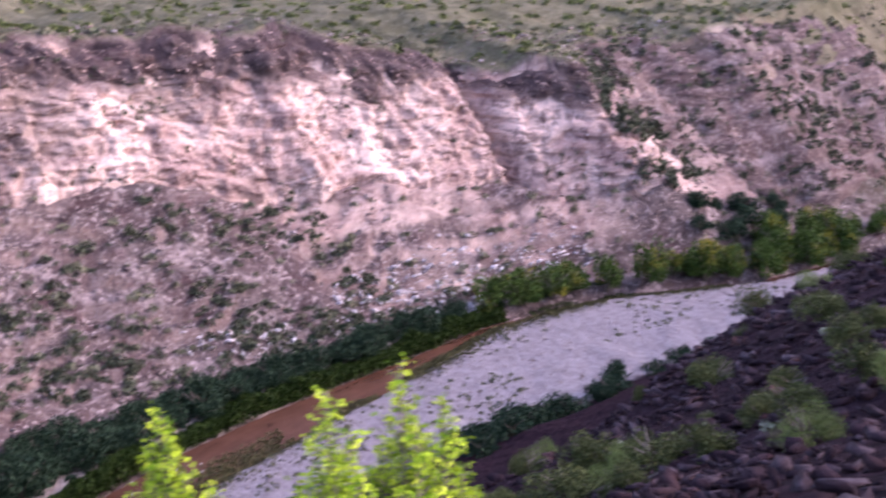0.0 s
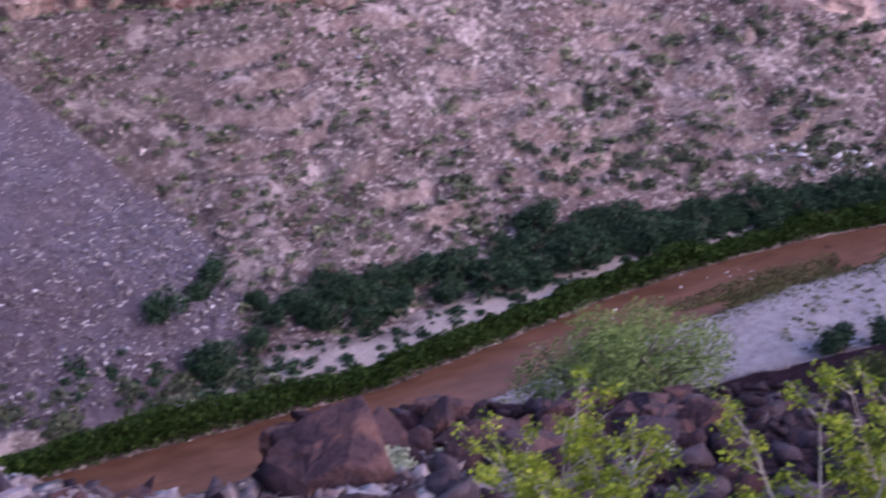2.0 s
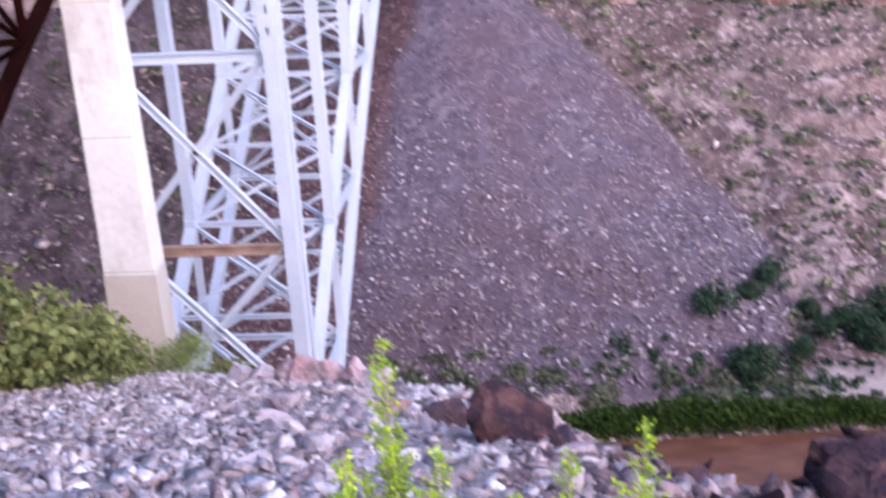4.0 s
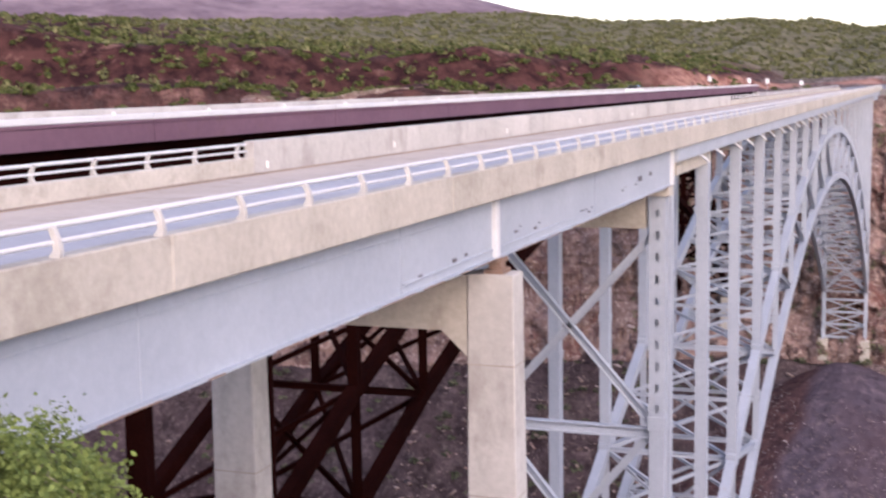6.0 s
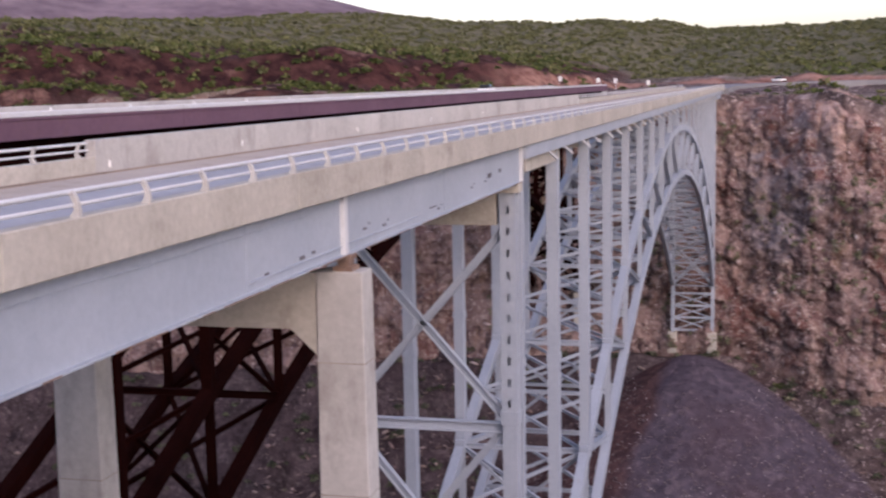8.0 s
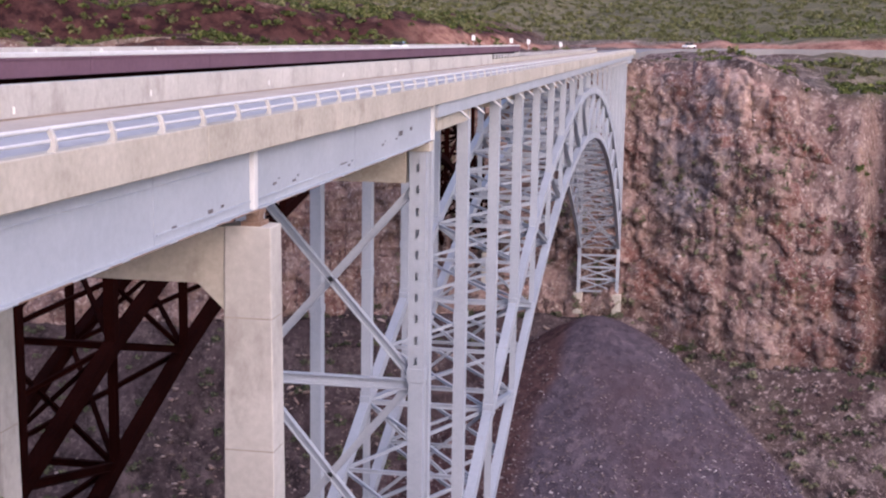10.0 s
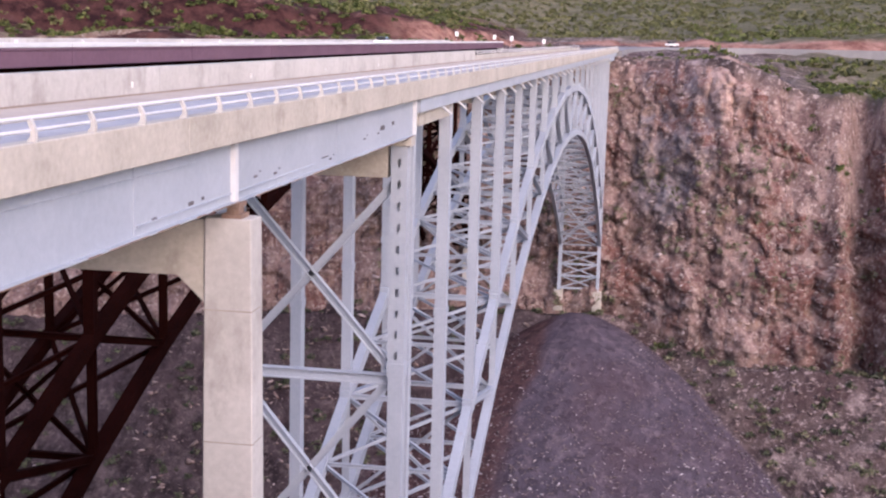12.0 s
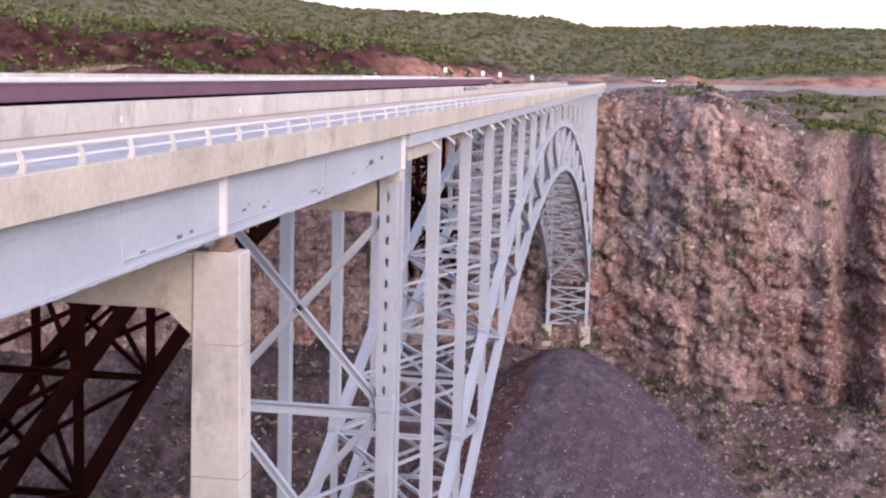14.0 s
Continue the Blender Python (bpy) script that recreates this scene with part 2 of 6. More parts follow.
def land(x, y, fine=True):
    """Ground height, and the shares of the ground covers."""
    x, y = np.asarray(x, float), np.asarray(y, float)
    fb, nb = far_bank(x), near_bank(x)
    # northern side: terrace, debris slope, tiers of cliff, plateau
    u = y - fb
    ucb, zcb, zr, wc = rim_numbers(x)
    under = smooth(-62, -42, x) * (1 - smooth(2, 10, x))
    flute = ((2.0 + 4.0 * smooth(90, 140, x)) * fbm(x * 0.028, 0 * x + 3.1, 5, 3) + 2.2 * fbm(x * 0.13, y * 0.02, 9, 3)) * (1 - 0.8 * under)
    gully = 11 * np.exp(-((x - 291) / 2.8) ** 2) + 3 * np.exp(-((x - 352) / 22.0) ** 2) + 9 * np.exp(-((x - 43) / 3.5) ** 2)
    uc = u - (flute + gully) * smooth(20, 60, u)
    s1 = np.clip((u - 13) / np.maximum(ucb - 13, 1), 0, 1)
    bend = np.interp(x, (-60, 45, 110, 200), (1.9, 1.9, 1.2, 1.05))
    s2 = np.clip((uc - ucb - 3.5) / wc, 0, 1)
    north = -109.2 + s1 ** bend * (zcb + 109.2) + s2 * (zr - zcb)
    north = north + s1 * (1 - s1) * 4 * (2.2 * fbm(x * 0.05, y * 0.012, 103, 3) + 0.8 * fbm(x * 0.16, y * 0.05, 105, 3)) * (u > 13)
    beyond = uc - ucb - wc
    north = north + np.clip(beyond, 0, 250) * 0.012 + (-43 - zr) * smooth(0, 70, beyond) * smooth(240, 262, x)
    # benches of harder rock that break the debris slope
    bq = north / 5.2 + 1.3 * fbm(x * 0.022, y * 0.022, 131, 4)
    bf = bq - np.floor(bq)
    benched = 0.62 * smooth(0.05, 0.5, fbm(x * 0.045, y * 0.045, 133, 4) + 0.2 * smooth(140, 220, x)) * smooth(25, 60, x) * smooth(0.12, 0.3, s1) * (s2 < 0.01)
    north = north + (smooth(0.62, 0.92, bf) - bf) * 5.2 * benched
    outcrop = benched * smooth(0.6, 0.68, bf) * (1 - smooth(0.9, 0.96, bf))
    north = np.where(u < 13, smooth(0, 3.5, u) * 2.6 - 111.8, north)
    # southern side: a bench that falls away to an edge, then a steep drop to the river
    edge = np.interp(x, (-70, -25, -14, -5, -2.1, 0, 0.8, 1.6, 2.8, 4.9, 7.0, 15, 30, 400), (30, 34, 36, 28, 24.5, 18.5, 13, 11, 11.3, 17.0, 25, 27, 26, 30)) + 1.2 * fbm(x * 0.12, 0 * x, 51, 3) * smooth(8, 20, np.abs(x))
    down = np.interp(x, (-70, 0, 27, 400), (0.52, 0.52, 0.52, 0.50))
    tilt = np.interp(x, (-70, -20, 0, 27, 50, 75, 120, 400), (0.0, -0.3, 0.0, -5.4, -5.0, -6.0, -10, -30))
    bench = 0.95 + tilt - down * np.clip(y, 0, 1e9)
    bench = bench - 2.0 * np.exp(-((x - 7.8) ** 2 + (y - 22.5) ** 2) / 16.0)
    foot = np.interp(x, (-400, -30, 30, 60, 110, 180, 210, 250, 300, 340, 500), (120, 150, 158, 160, 158, 157, 151, 146, 128, 105, 90))
    z_e = 0.95 + tilt - down * edge
    y2 = edge + np.interp(x, (-20, 20), (30, 32))
    z2 = z_e - 34
    run = np.clip((y - y2) / np.maximum(foot - y2, 5), 0, 1)
    drop = np.where(y < y2, z_e - 34 * np.clip((y - edge) / (y2 - edge), 0, 1), z2 + run * (-110.8 - z2))
    south = np.where(y < edge, bench, np.maximum(drop, -110.9))
    south = south + 6.5 * np.exp(-((x + 27) ** 2 + (y - 31) ** 2) / 30.0)
    south = np.where((x < -8.6) & (y < 26), np.minimum(south, -2.4 - 0.30 * np.clip(y, 0, 1e9)), south)
    bar_z = -111.7 + 0.9 * smooth(0, 14, nb - y)
    south = np.maximum(south, bar_z)
    mid = (nb + fb) / 2
    half = np.maximum((fb - nb) / 2, 0.1)
    bed = -111.7 - 1.3 * np.clip(1 - (np.abs(y - mid) / half) ** 2, 0, 1)
    z = np.where(y > fb, north, np.where(y < nb, south, bed))
    # cone of dumped stone below the far foot of the arch
    r = np.hypot(x + 15, y - 266)
    cone = -48.5 - 0.735 * np.sqrt(r * r + 60.0) + 0.15 * np.clip(r - 56, 0, 60) + 0.25 * fbm(np.arctan2(y - 266, x + 15) * 6, r * 0.02, 61, 3)
    scree = smooth(-0.8, 0.8, cone - z) * (y > fb + 5)
    z = np.where(y > fb + 4, np.maximum(z, cone), z)
    # mask of the cone's west side, for shading painted into its colour
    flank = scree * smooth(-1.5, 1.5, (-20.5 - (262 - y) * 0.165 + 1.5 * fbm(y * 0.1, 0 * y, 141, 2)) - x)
    rise = smooth(312, 395, y) * (1 - smooth(140, 260, x - 0.3 * np.clip(y - 400, 0, 1500))) * smooth(5, 25, x)
    z = np.where(y > 305, z * (1 - rise) + (-0.6) * rise, z)
    # cut banks along the road, the green hill behind and the distant mountain
    bank_y = np.interp(x, (-700, -270, -188, -100, -62, -45, 0, 70, 200), (200, 258, 278, 312, 342, 402, 428, 424, 420)) + 4 * fbm(x * 0.03, 0 * x, 63, 3)
    bank_h = np.interp(x, (-700, -268, -188, -105, -66, -44, -20, 20, 70, 130, 300), (22, 19, 10.5, 9.5, 6, 1.5, 2.0, 3.0, 6.5, 7, 4))
    cut = np.clip((y - bank_y) / 13.0, 0, 1)
    z = z + bank_h * cut
    az = np.arctan2(-x, np.maximum(y, 1.0))
    dist = np.hypot(x, y)
    top = np.interp(np.degrees(az), (-40, -9.5, -2, 3, 6, 10, 14, 23, 32, 42, 70), (30, 31, 34, 32, 29, 26.5, 24, 18, 12, 8, 8))
    z = z + np.where(y > 200, 1, 0) * top * smooth(430, 950, dist) * (1 - 0.5 * smooth(1000, 2000, dist)) * (1 + 0.05 * fbm(x * 0.006, y * 0.006, 21, 3))
    crest = np.interp(np.degrees(az), (-60, -20, -12, -7.5, -3, 10, 14, 16.8, 20, 23.6, 27.8, 30, 32.6, 36, 39.6, 43, 60), (20, 20, 50, 128, 50, 70, 132, 172, 222, 264, 240, 262, 284, 276, 290, 270, 220))
    z = z + np.where(y > 200, 1, 0) * crest * smooth(2500, 3900, dist) * (1 + 0.06 * fbm(x * 0.002, y * 0.002, 27, 4))
    if fine:
        away = np.hypot(x, y)
        calm = smooth(0, 25, np.abs(y - mid) - 12) * (1 - scree)
        steep = np.clip(s2 * (1 - s2) * 4, 0, 1) * (y > fb)
        z = z + calm * (0.9 * fbm(x * 0.09, y * 0.09, 31, 4) + 0.5 * steep * fbm(x * 0.35, y * 0.35, 35, 3)) * smooth(14, 60, away)
        z = z + 0.08 * fbm(x * 0.7, y * 0.7, 41, 3) * smooth(2, 6, away)
    north_side = (y > fb) * 1.0
    cliff = smooth(0.01, 0.06, s2) * (1 - smooth(0.93, 1.0, s2)) * north_side * (1 - scree)
    face = cliff
    cliff = np.maximum(cliff, outcrop * north_side * (1 - scree))
    pale = face * smooth(95, 150, x) * (1 - 0.7 * smooth(325, 350, x)) * (1 - smooth(0.78, 0.98, s2 + 0.16 * fbm(x * 0.04, y * 0.05, 81, 3)))
    ledges = smooth(-0.1, 0.25, fbm(x * 0.035, z * 0.16, 151, 4)) * smooth(0.25, 0.6, s1) * (s2 < 0.02) * smooth(185, 225, x) * (1 - smooth(290, 312, x)) * (u > 14)
    chalk = smooth(0.1, 0.35, fbm(x * 0.06, z * 0.22, 153, 4)) * smooth(4, 7, u) * (1 - smooth(16, 24, u)) * smooth(200, 225, x) * (1 - smooth(285, 298, x))
    pale = np.clip(pale + (0.6 * ledges + 0.75 * chalk) * north_side, 0, 1)
    cap = face * smooth(95, 150, x) * smooth(0.78, 0.98, s2 + 0.16 * fbm(x * 0.04, y * 0.05, 81, 3))
    cap = np.clip(cap + (0.5 * (1 - smooth(-30, 5, x)) + 0.32 * (1 - smooth(45, 85, x))) * north_side * (1 - scree) * (s2 < 0.02) * (u > 6), 0, 1)
    plain = north_side * (north > -14) * (1 - smooth(-52, -40, x)) * (1 - smooth(440, 500, dist))
    redcut = smooth(0.02, 0.15, cut) * (1 - smooth(0.85, 1.0, cut)) * (bank_h > 1.0)
    cutmask = redcut * smooth(-78, -58, x)
    redcut = np.clip(redcut * (1 - smooth(-78, -58, x)) + plain * 0.9, 0, 1)
    gravel = (y < nb) * smooth(-3, 4, y - foot) * smooth(50, 90, x)
    wash = np.exp(-(((x - 392) / 16) ** 2 + ((y - 212 - 0.2 * (x - 392)) / 9) ** 2) * 1.2)
    sand = (u > 0) * (1 - scree) * smooth(0, 2, u) * (1 - smooth(8, 13, u + 3 * fbm(x * 0.1, y * 0.1, 107, 2)))
    sand = sand * smooth(8, 40, x) * (1 - smooth(205, 240, x))
    sand = np.maximum(sand, 0.9 * smooth(0.3, 0.6, wash + 0.2 * fbm(x * 0.08, y * 0.08, 109, 3)) * north_side)
    basalt = (y < foot - 3) * smooth(1, 6, x + 0.05 * y) * smooth(0, 1, y + 40)
    rubble = (y < edge + 2) * (1 - smooth(1, 6, x + 0.05 * y)) * (x > -40)
    green = smooth(0.98, 1.0, s2) * north_side * smooth(20, 60, x) * (dist < 900) * (1 - cutmask) + smooth(400, 500, dist) * (1 - smooth(1500, 2400, dist)) * (1 - redcut) * (1 - cutmask) * (y > 150)
    # share of aerial haze by distance, put into the ground colour
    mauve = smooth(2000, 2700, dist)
    return z, dict(scree=scree, sand=sand, gravel=gravel, cliff=cliff, pale=pale, cap=cap, redcut=redcut, basalt=basalt, rubble=rubble, green=np.clip(green, 0, 1), mauve=mauve, tone=0.5 + 0 * x, flank=flank, bank=cutmask, slate=0 * x, rust=0 * x)


def spread(*runs):
    """Grid lines from runs of (start, end, step)."""
    lines = []
    for a, b, s in runs:
        lines += list(np.arange(a, b - s * 0.3, s))
    return np.array(lines + [runs[-1][1]])


gx = np.concatenate([-np.geomspace(150, 4700, 56)[::-1], spread((-147, -24, 2.2), (-24, 40, 0.5), (40, 380, 1.0), (380, 640, 3.0)), np.geomspace(648, 4700, 56)])
gy = np.concatenate([-np.geomspace(14, 4700, 40)[::-1], spread((-13, 42, 0.5), (42, 150, 1.6), (150, 186, 1.0), (186, 306, 0.75)), np.geomspace(309, 520, 70), np.geomspace(530, 4700, 60)])
GX, GY = np.meshgrid(gx, gy)
GZ, COVER = land(GX, GY)
ny, nx = GX.shape
idx = np.arange(nx * ny).reshape(ny, nx)
quads = np.stack([idx[:-1, :-1], idx[:-1, 1:], idx[1:, 1:], idx[1:, :-1]], -1).reshape(-1, 4)

m, nt, b = nodes_of("canyon_ground")
w = Net(nt)
P = w.position()
n_big, n_mid, n_fine = w.noise(P, 0.03, 4), w.noise(P, 0.22, 5, 0.65), w.noise(P, 1.3, 6, 0.7)
soil = w.mix(w.ramp(n_mid, 0.38, 0.62), (0.052, 0.038, 0.037), (0.18, 0.136, 0.126))
soil = w.mix(w.ramp(n_big, 0.48, 0.60), soil, (0.115, 0.078, 0.073))
soil = w.mix(w.math("MULTIPLY", w.ramp(w.noise(P, 0.085, 6, 0.78), 0.53, 0.61), 0.7), soil, (0.43, 0.335, 0.32))
soil = w.mix(w.math("MULTIPLY", w.ramp(w.noise(P, 0.07, 6, 0.8), 0.47, 0.40), 0.75), soil, (0.075, 0.041, 0.042))
soil = w.mix(w.math("MULTIPLY", w.ramp(w.noise(P, 0.36, 6, 0.8), 0.53, 0.59), 0.85), soil, (0.06, 0.041, 0.042))
soil = w.mix(w.math("MULTIPLY", w.ramp(w.noise(P, 0.8, 6, 0.8), 0.545, 0.61), 0.85), soil, (0.56, 0.455, 0.43))
tall = w.stretch(P, 1.0, 1.0, 0.55)
beds = w.stretch(P, 0.34, 0.34, 1.0)
jags = w.stretch(P, 1.0, 1.0, 0.22)
chips = w.voronoi(w.stretch(P, 1.0, 1.0, 0.7), 0.75, out="Color")
rock = w.mix(w.ramp(w.noise(tall, 0.20, 6, 0.72), 0.40, 0.60), (0.115, 0.071, 0.068), (0.30, 0.208, 0.186))
rock = w.mix(w.math("MULTIPLY", w.attr("slate"), w.ramp(w.noise(tall, 0.25, 6, 0.75), 0.36, 0.56)), rock, (0.24, 0.215, 0.235))
rock = w.mix(w.math("MULTIPLY", w.attr("rust"), w.ramp(w.noise(P, 0.18, 6, 0.75), 0.40, 0.54)), rock, (0.165, 0.08, 0.068))
rock = w.mix(w.math("MULTIPLY", w.ramp(w.noise(tall, 0.12, 6, 0.75), 0.55, 0.63), 0.75), rock, (0.29, 0.195, 0.15))
rock = w.mix(w.math("MULTIPLY", w.ramp(chips, 0.66, 0.95), 0.6), rock, (0.42, 0.32, 0.28))
rock = w.mix(w.math("MULTIPLY", w.ramp(w.noise(jags, 0.55, 6, 0.78), 0.55, 0.61), 0.8), rock, (0.055, 0.037, 0.04))
rock = w.mix(w.math("MULTIPLY", w.ramp(w.noise(P, 1.1, 6, 0.78), 0.545, 0.62), 0.8), rock, (0.54, 0.45, 0.41))
rock = w.mix(w.math("MULTIPLY", w.ramp(w.noise(P, 1.5, 5, 0.78), 0.57, 0.64), 0.7), rock, (0.05, 0.034, 0.036))
col = w.mix(w.attr("cliff"), soil, rock)
cream = w.mix(w.ramp(w.noise(P, 0.045, 5, 0.65), 0.40, 0.56), (0.46, 0.305, 0.27), (0.84, 0.62, 0.53))
cream = w.mix(w.math("MULTIPLY", w.ramp(w.noise(beds, 0.36, 6, 0.76), 0.53, 0.60), 0.6), cream, (0.20, 0.125, 0.115))
cream = w.mix(w.math("MULTIPLY", w.ramp(w.noise(jags, 0.26, 6, 0.8), 0.53, 0.59), 0.75), cream, (0.15, 0.085, 0.082))
cream = w.mix(w.math("MULTIPLY", w.ramp(w.noise(P, 0.4, 6, 0.78), 0.53, 0.61), 0.75), cream, (0.19, 0.115, 0.11))
cream = w.mix(w.math("MULTIPLY", w.ramp(w.noise(P, 0.9, 5, 0.7), 0.58, 0.68), 0.8), cream, (0.86, 0.74, 0.68))
col = w.mix(w.attr("pale"), col, cream)
tone = w.attr("tone")
col = w.mix(w.math("MULTIPLY", w.ramp(tone, 0.42, 0.12), 0.75), col, (0.085, 0.055, 0.052))
col = w.mix(w.math("MULTIPLY", w.ramp(tone, 0.62, 0.88), 0.5), col, (0.46, 0.36, 0.31))
dark = w.mix(w.ramp(w.noise(jags, 0.30, 6, 0.75), 0.40, 0.62), (0.018, 0.0135, 0.0165), (0.074, 0.054, 0.059))
col = w.mix(w.attr("cap"), col, dark)
red = w.mix(w.ramp(n_mid, 0.40, 0.60), (0.028, 0.013, 0.014), (0.085, 0.038, 0.034))
red = w.mix(w.ramp(w.noise(P, 0.12, 5, 0.7), 0.58, 0.66), red, (0.17, 0.095, 0.08))
col = w.mix(w.attr("redcut"), col, red)
raw = w.mix(w.ramp(w.noise(P, 0.15, 6, 0.75), 0.40, 0.60), (0.17, 0.075, 0.06), (0.42, 0.24, 0.19))
col = w.mix(w.attr("bank"), col, raw)
stones = w.mix(w.ramp(w.voronoi(P, 0.8, out="Color"), 0.0, 1.0), (0.055, 0.045, 0.060), (0.118, 0.097, 0.122))
stones = w.mix(w.ramp(n_big, 0.42, 0.60), stones, (0.084, 0.058, 0.070))
stones = w.mix(w.math("MULTIPLY", w.ramp(w.noise(P, 0.35, 5, 0.7), 0.54, 0.66), 0.6), stones, (0.20, 0.16, 0.18))
# the cone's shaded side, painted as a darker red-brown
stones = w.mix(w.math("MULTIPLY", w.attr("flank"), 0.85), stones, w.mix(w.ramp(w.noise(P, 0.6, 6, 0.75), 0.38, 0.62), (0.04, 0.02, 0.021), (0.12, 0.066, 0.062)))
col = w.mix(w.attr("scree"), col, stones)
sandy = w.mix(w.ramp(n_fine, 0.3, 0.7), (0.29, 0.225, 0.205), (0.44, 0.36, 0.33))
col = w.mix(w.attr("sand"), col, sandy)
pebble = w.mix(w.ramp(w.noise(P, 0.5, 6, 0.75), 0.35, 0.65), (0.21, 0.18, 0.19), (0.34, 0.30, 0.31))
col = w.mix(w.attr("gravel"), col, pebble)
basalt = w.mix(w.ramp(w.noise(P, 0.9, 6, 0.7), 0.38, 0.62), (0.012, 0.006, 0.009), (0.045, 0.024, 0.030))
col = w.mix(w.attr("basalt"), col, basalt)
broken = w.mix(w.ramp(w.voronoi(P, 11.0, out="Color"), 0.0, 1.0), (0.17, 0.145, 0.15), (0.46, 0.41, 0.41))
col = w.mix(w.attr("rubble"), col, broken)
turf = w.mix(w.ramp(w.noise(P, 0.10, 5, 0.7), 0.40, 0.60), (0.09, 0.09, 0.048), (0.175, 0.16, 0.095))
col = w.mix(w.math("MULTIPLY", w.attr("green"), 0.85), col, turf)
# mountain rock with the distance haze painted in as pale mauve
hazy_far_rock = w.mix(w.ramp(w.noise(w.stretch(P, 1, 1, 0.4), 0.006, 6, 0.7), 0.38, 0.62), (0.15, 0.11, 0.13), (0.27, 0.205, 0.225))
col = w.mix(w.attr("mauve"), col, hazy_far_rock)
w.put(b.inputs["Base Color"], col)
b.inputs["Roughness"].default_value = 0.95
b.inputs["Specular IOR Level"].default_value = 0.03
w.bump(b, w.math("ADD", w.math("MULTIPLY", n_mid, 2.0), n_fine), 0.9, 0.6)
GROUND = m
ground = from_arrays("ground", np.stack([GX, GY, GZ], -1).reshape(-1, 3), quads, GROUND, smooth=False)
tagged(ground, "rocky desert canyon ground with cliffs, scree and scrub slopes", "ground", kind="structure")
for key, arr in COVER.items():
    a = ground.data.attributes.new(key, "FLOAT", "POINT")
    a.data.foreach_set("value", np.asarray(arr, np.float32).ravel())


def heights(x, y):
    return land(np.asarray(x, float), np.asarray(y, float))[0]


def ground_z(x, y):
    return float(heights([x], [y])[0])


# ---- cliff face of stacked blocks and ledges along the northern rim ----
cxs = np.concatenate([np.arange(-150, -60, 1.2), np.arange(-60, 75, 0.5), np.arange(75, 345, 0.8), np.arange(345, 760, 2.5)])
rows_n = 150
st = np.linspace(-0.05, 1.03, rows_n)
CX, ST = np.meshgrid(cxs, st)
ucb_, zcb_, zr_, wc_ = rim_numbers(CX)
under_ = smooth(-62, -42, CX) * (1 - smooth(2, 10, CX))
bedded = smooth(80, 130, CX)
fl_ = ((2.0 + 4.0 * smooth(90, 140, CX)) * fbm(CX * 0.028, 0 * CX + 3.1, 5, 3) + 2.2 * fbm(CX * 0.13, far_bank(CX) * 0.02 + 1.8, 9, 3)) * (1 - 0.8 * under_)
gu_ = 11 * np.exp(-((CX - 291) / 2.8) ** 2) + 3 * np.exp(-((CX - 352) / 22.0) ** 2) + 9 * np.exp(-((CX - 43) / 3.5) ** 2)
CZ = zcb_ + (zr_ - zcb_) * ST + 1.2 * fbm(CX * 0.05, ST * 3, 91, 3)
# risers and treads: seven beds where the face is layered, four rough tiers elsewhere
tq_ = ST * (4.0 + 3.0 * bedded) + (0.55 - 0.25 * bedded) * fbm(CX * 0.03, ST * 1.5, 93, 3)
tier_ = np.floor(tq_)
tread_ = (tier_ + smooth(0.66, 1.0, tq_ - tier_)) / (4.0 + 3.0 * bedded)
climb_ = (0.35 + 0.2 * bedded) * ST + (0.65 - 0.2 * bedded) * np.clip(tread_, -0.05, 1.0)
# upright joints that split the tiers into columns
jw_ = 4.2 + 2.5 * bedded
jq_ = CX / jw_ + 0.5 * lattice(tier_, 0 * tier_, 88) + 0.22 * fbm(CX * 0.12, CZ * 0.08, 89, 3)
jf_ = jq_ - np.floor(jq_) - 0.5
joint_ = np.exp(-((np.abs(jf_) - 0.5) / 0.085) ** 2) * (0.25 + 0.75 * lattice(np.floor(jq_ + 0.5), tier_, 87))
cell_a = lattice(np.floor(jq_), tier_, 99)
cell_b = lattice(np.floor(CX / 1.5 + 0.2 * CZ * (1 - bedded)), np.floor(CZ / 1.4 + 0.1 * (1 - bedded) * CX), 98)
kq_ = CX / 2.3 + 0.3 * (1 - bedded) * CZ + 0.8 * fbm(CX * 0.2, CZ * 0.2, 84, 2)
block_ = lattice(np.floor(kq_), np.floor(CZ / 3.1 + 0.5 * lattice(np.floor(kq_), 0 * kq_, 82)), 86)
out_ = 0.8 * fbm(CX * 0.10, CZ * 0.10, 95, 3) + 1.1 * cell_a - 1.3 * joint_ + 1.3 * block_ + 0.8 * cell_b + 1.0 * fbm(CX * 0.40, CZ * 0.36, 96, 3)
calm_ = 1 - 0.6 * smooth(315, 335, CX)
CY = far_bank(CX) + ucb_ + 3.2 + wc_ * climb_ + (fl_ + gu_) - out_ * calm_ * smooth(-0.05, 0.1, ST) * (1 - 0.7 * smooth(0.9, 1.0, ST))
CY = CY + 4.0 * smooth(0.80, 1.0, ST) ** 2 * (0.6 + 0.8 * lattice(np.floor(CX / 4.3), 0 * CX, 121)) + 3.5 * smooth(0.985, 1.03, ST)
CZ = np.where(ST > 1.0, zr_ + 0.15, CZ) - 2.5 * (1 - smooth(-0.05, 0.0, ST))
CX2 = CX + 0.5 * fbm(CX * 0.5, CZ * 0.5, 94, 2)
r_, c_ = CX.shape
ci = np.arange(r_ * c_).reshape(r_, c_)
cq = np.stack([ci[:-1, :-1], ci[:-1, 1:], ci[1:, 1:], ci[1:, :-1]], -1).reshape(-1, 4)
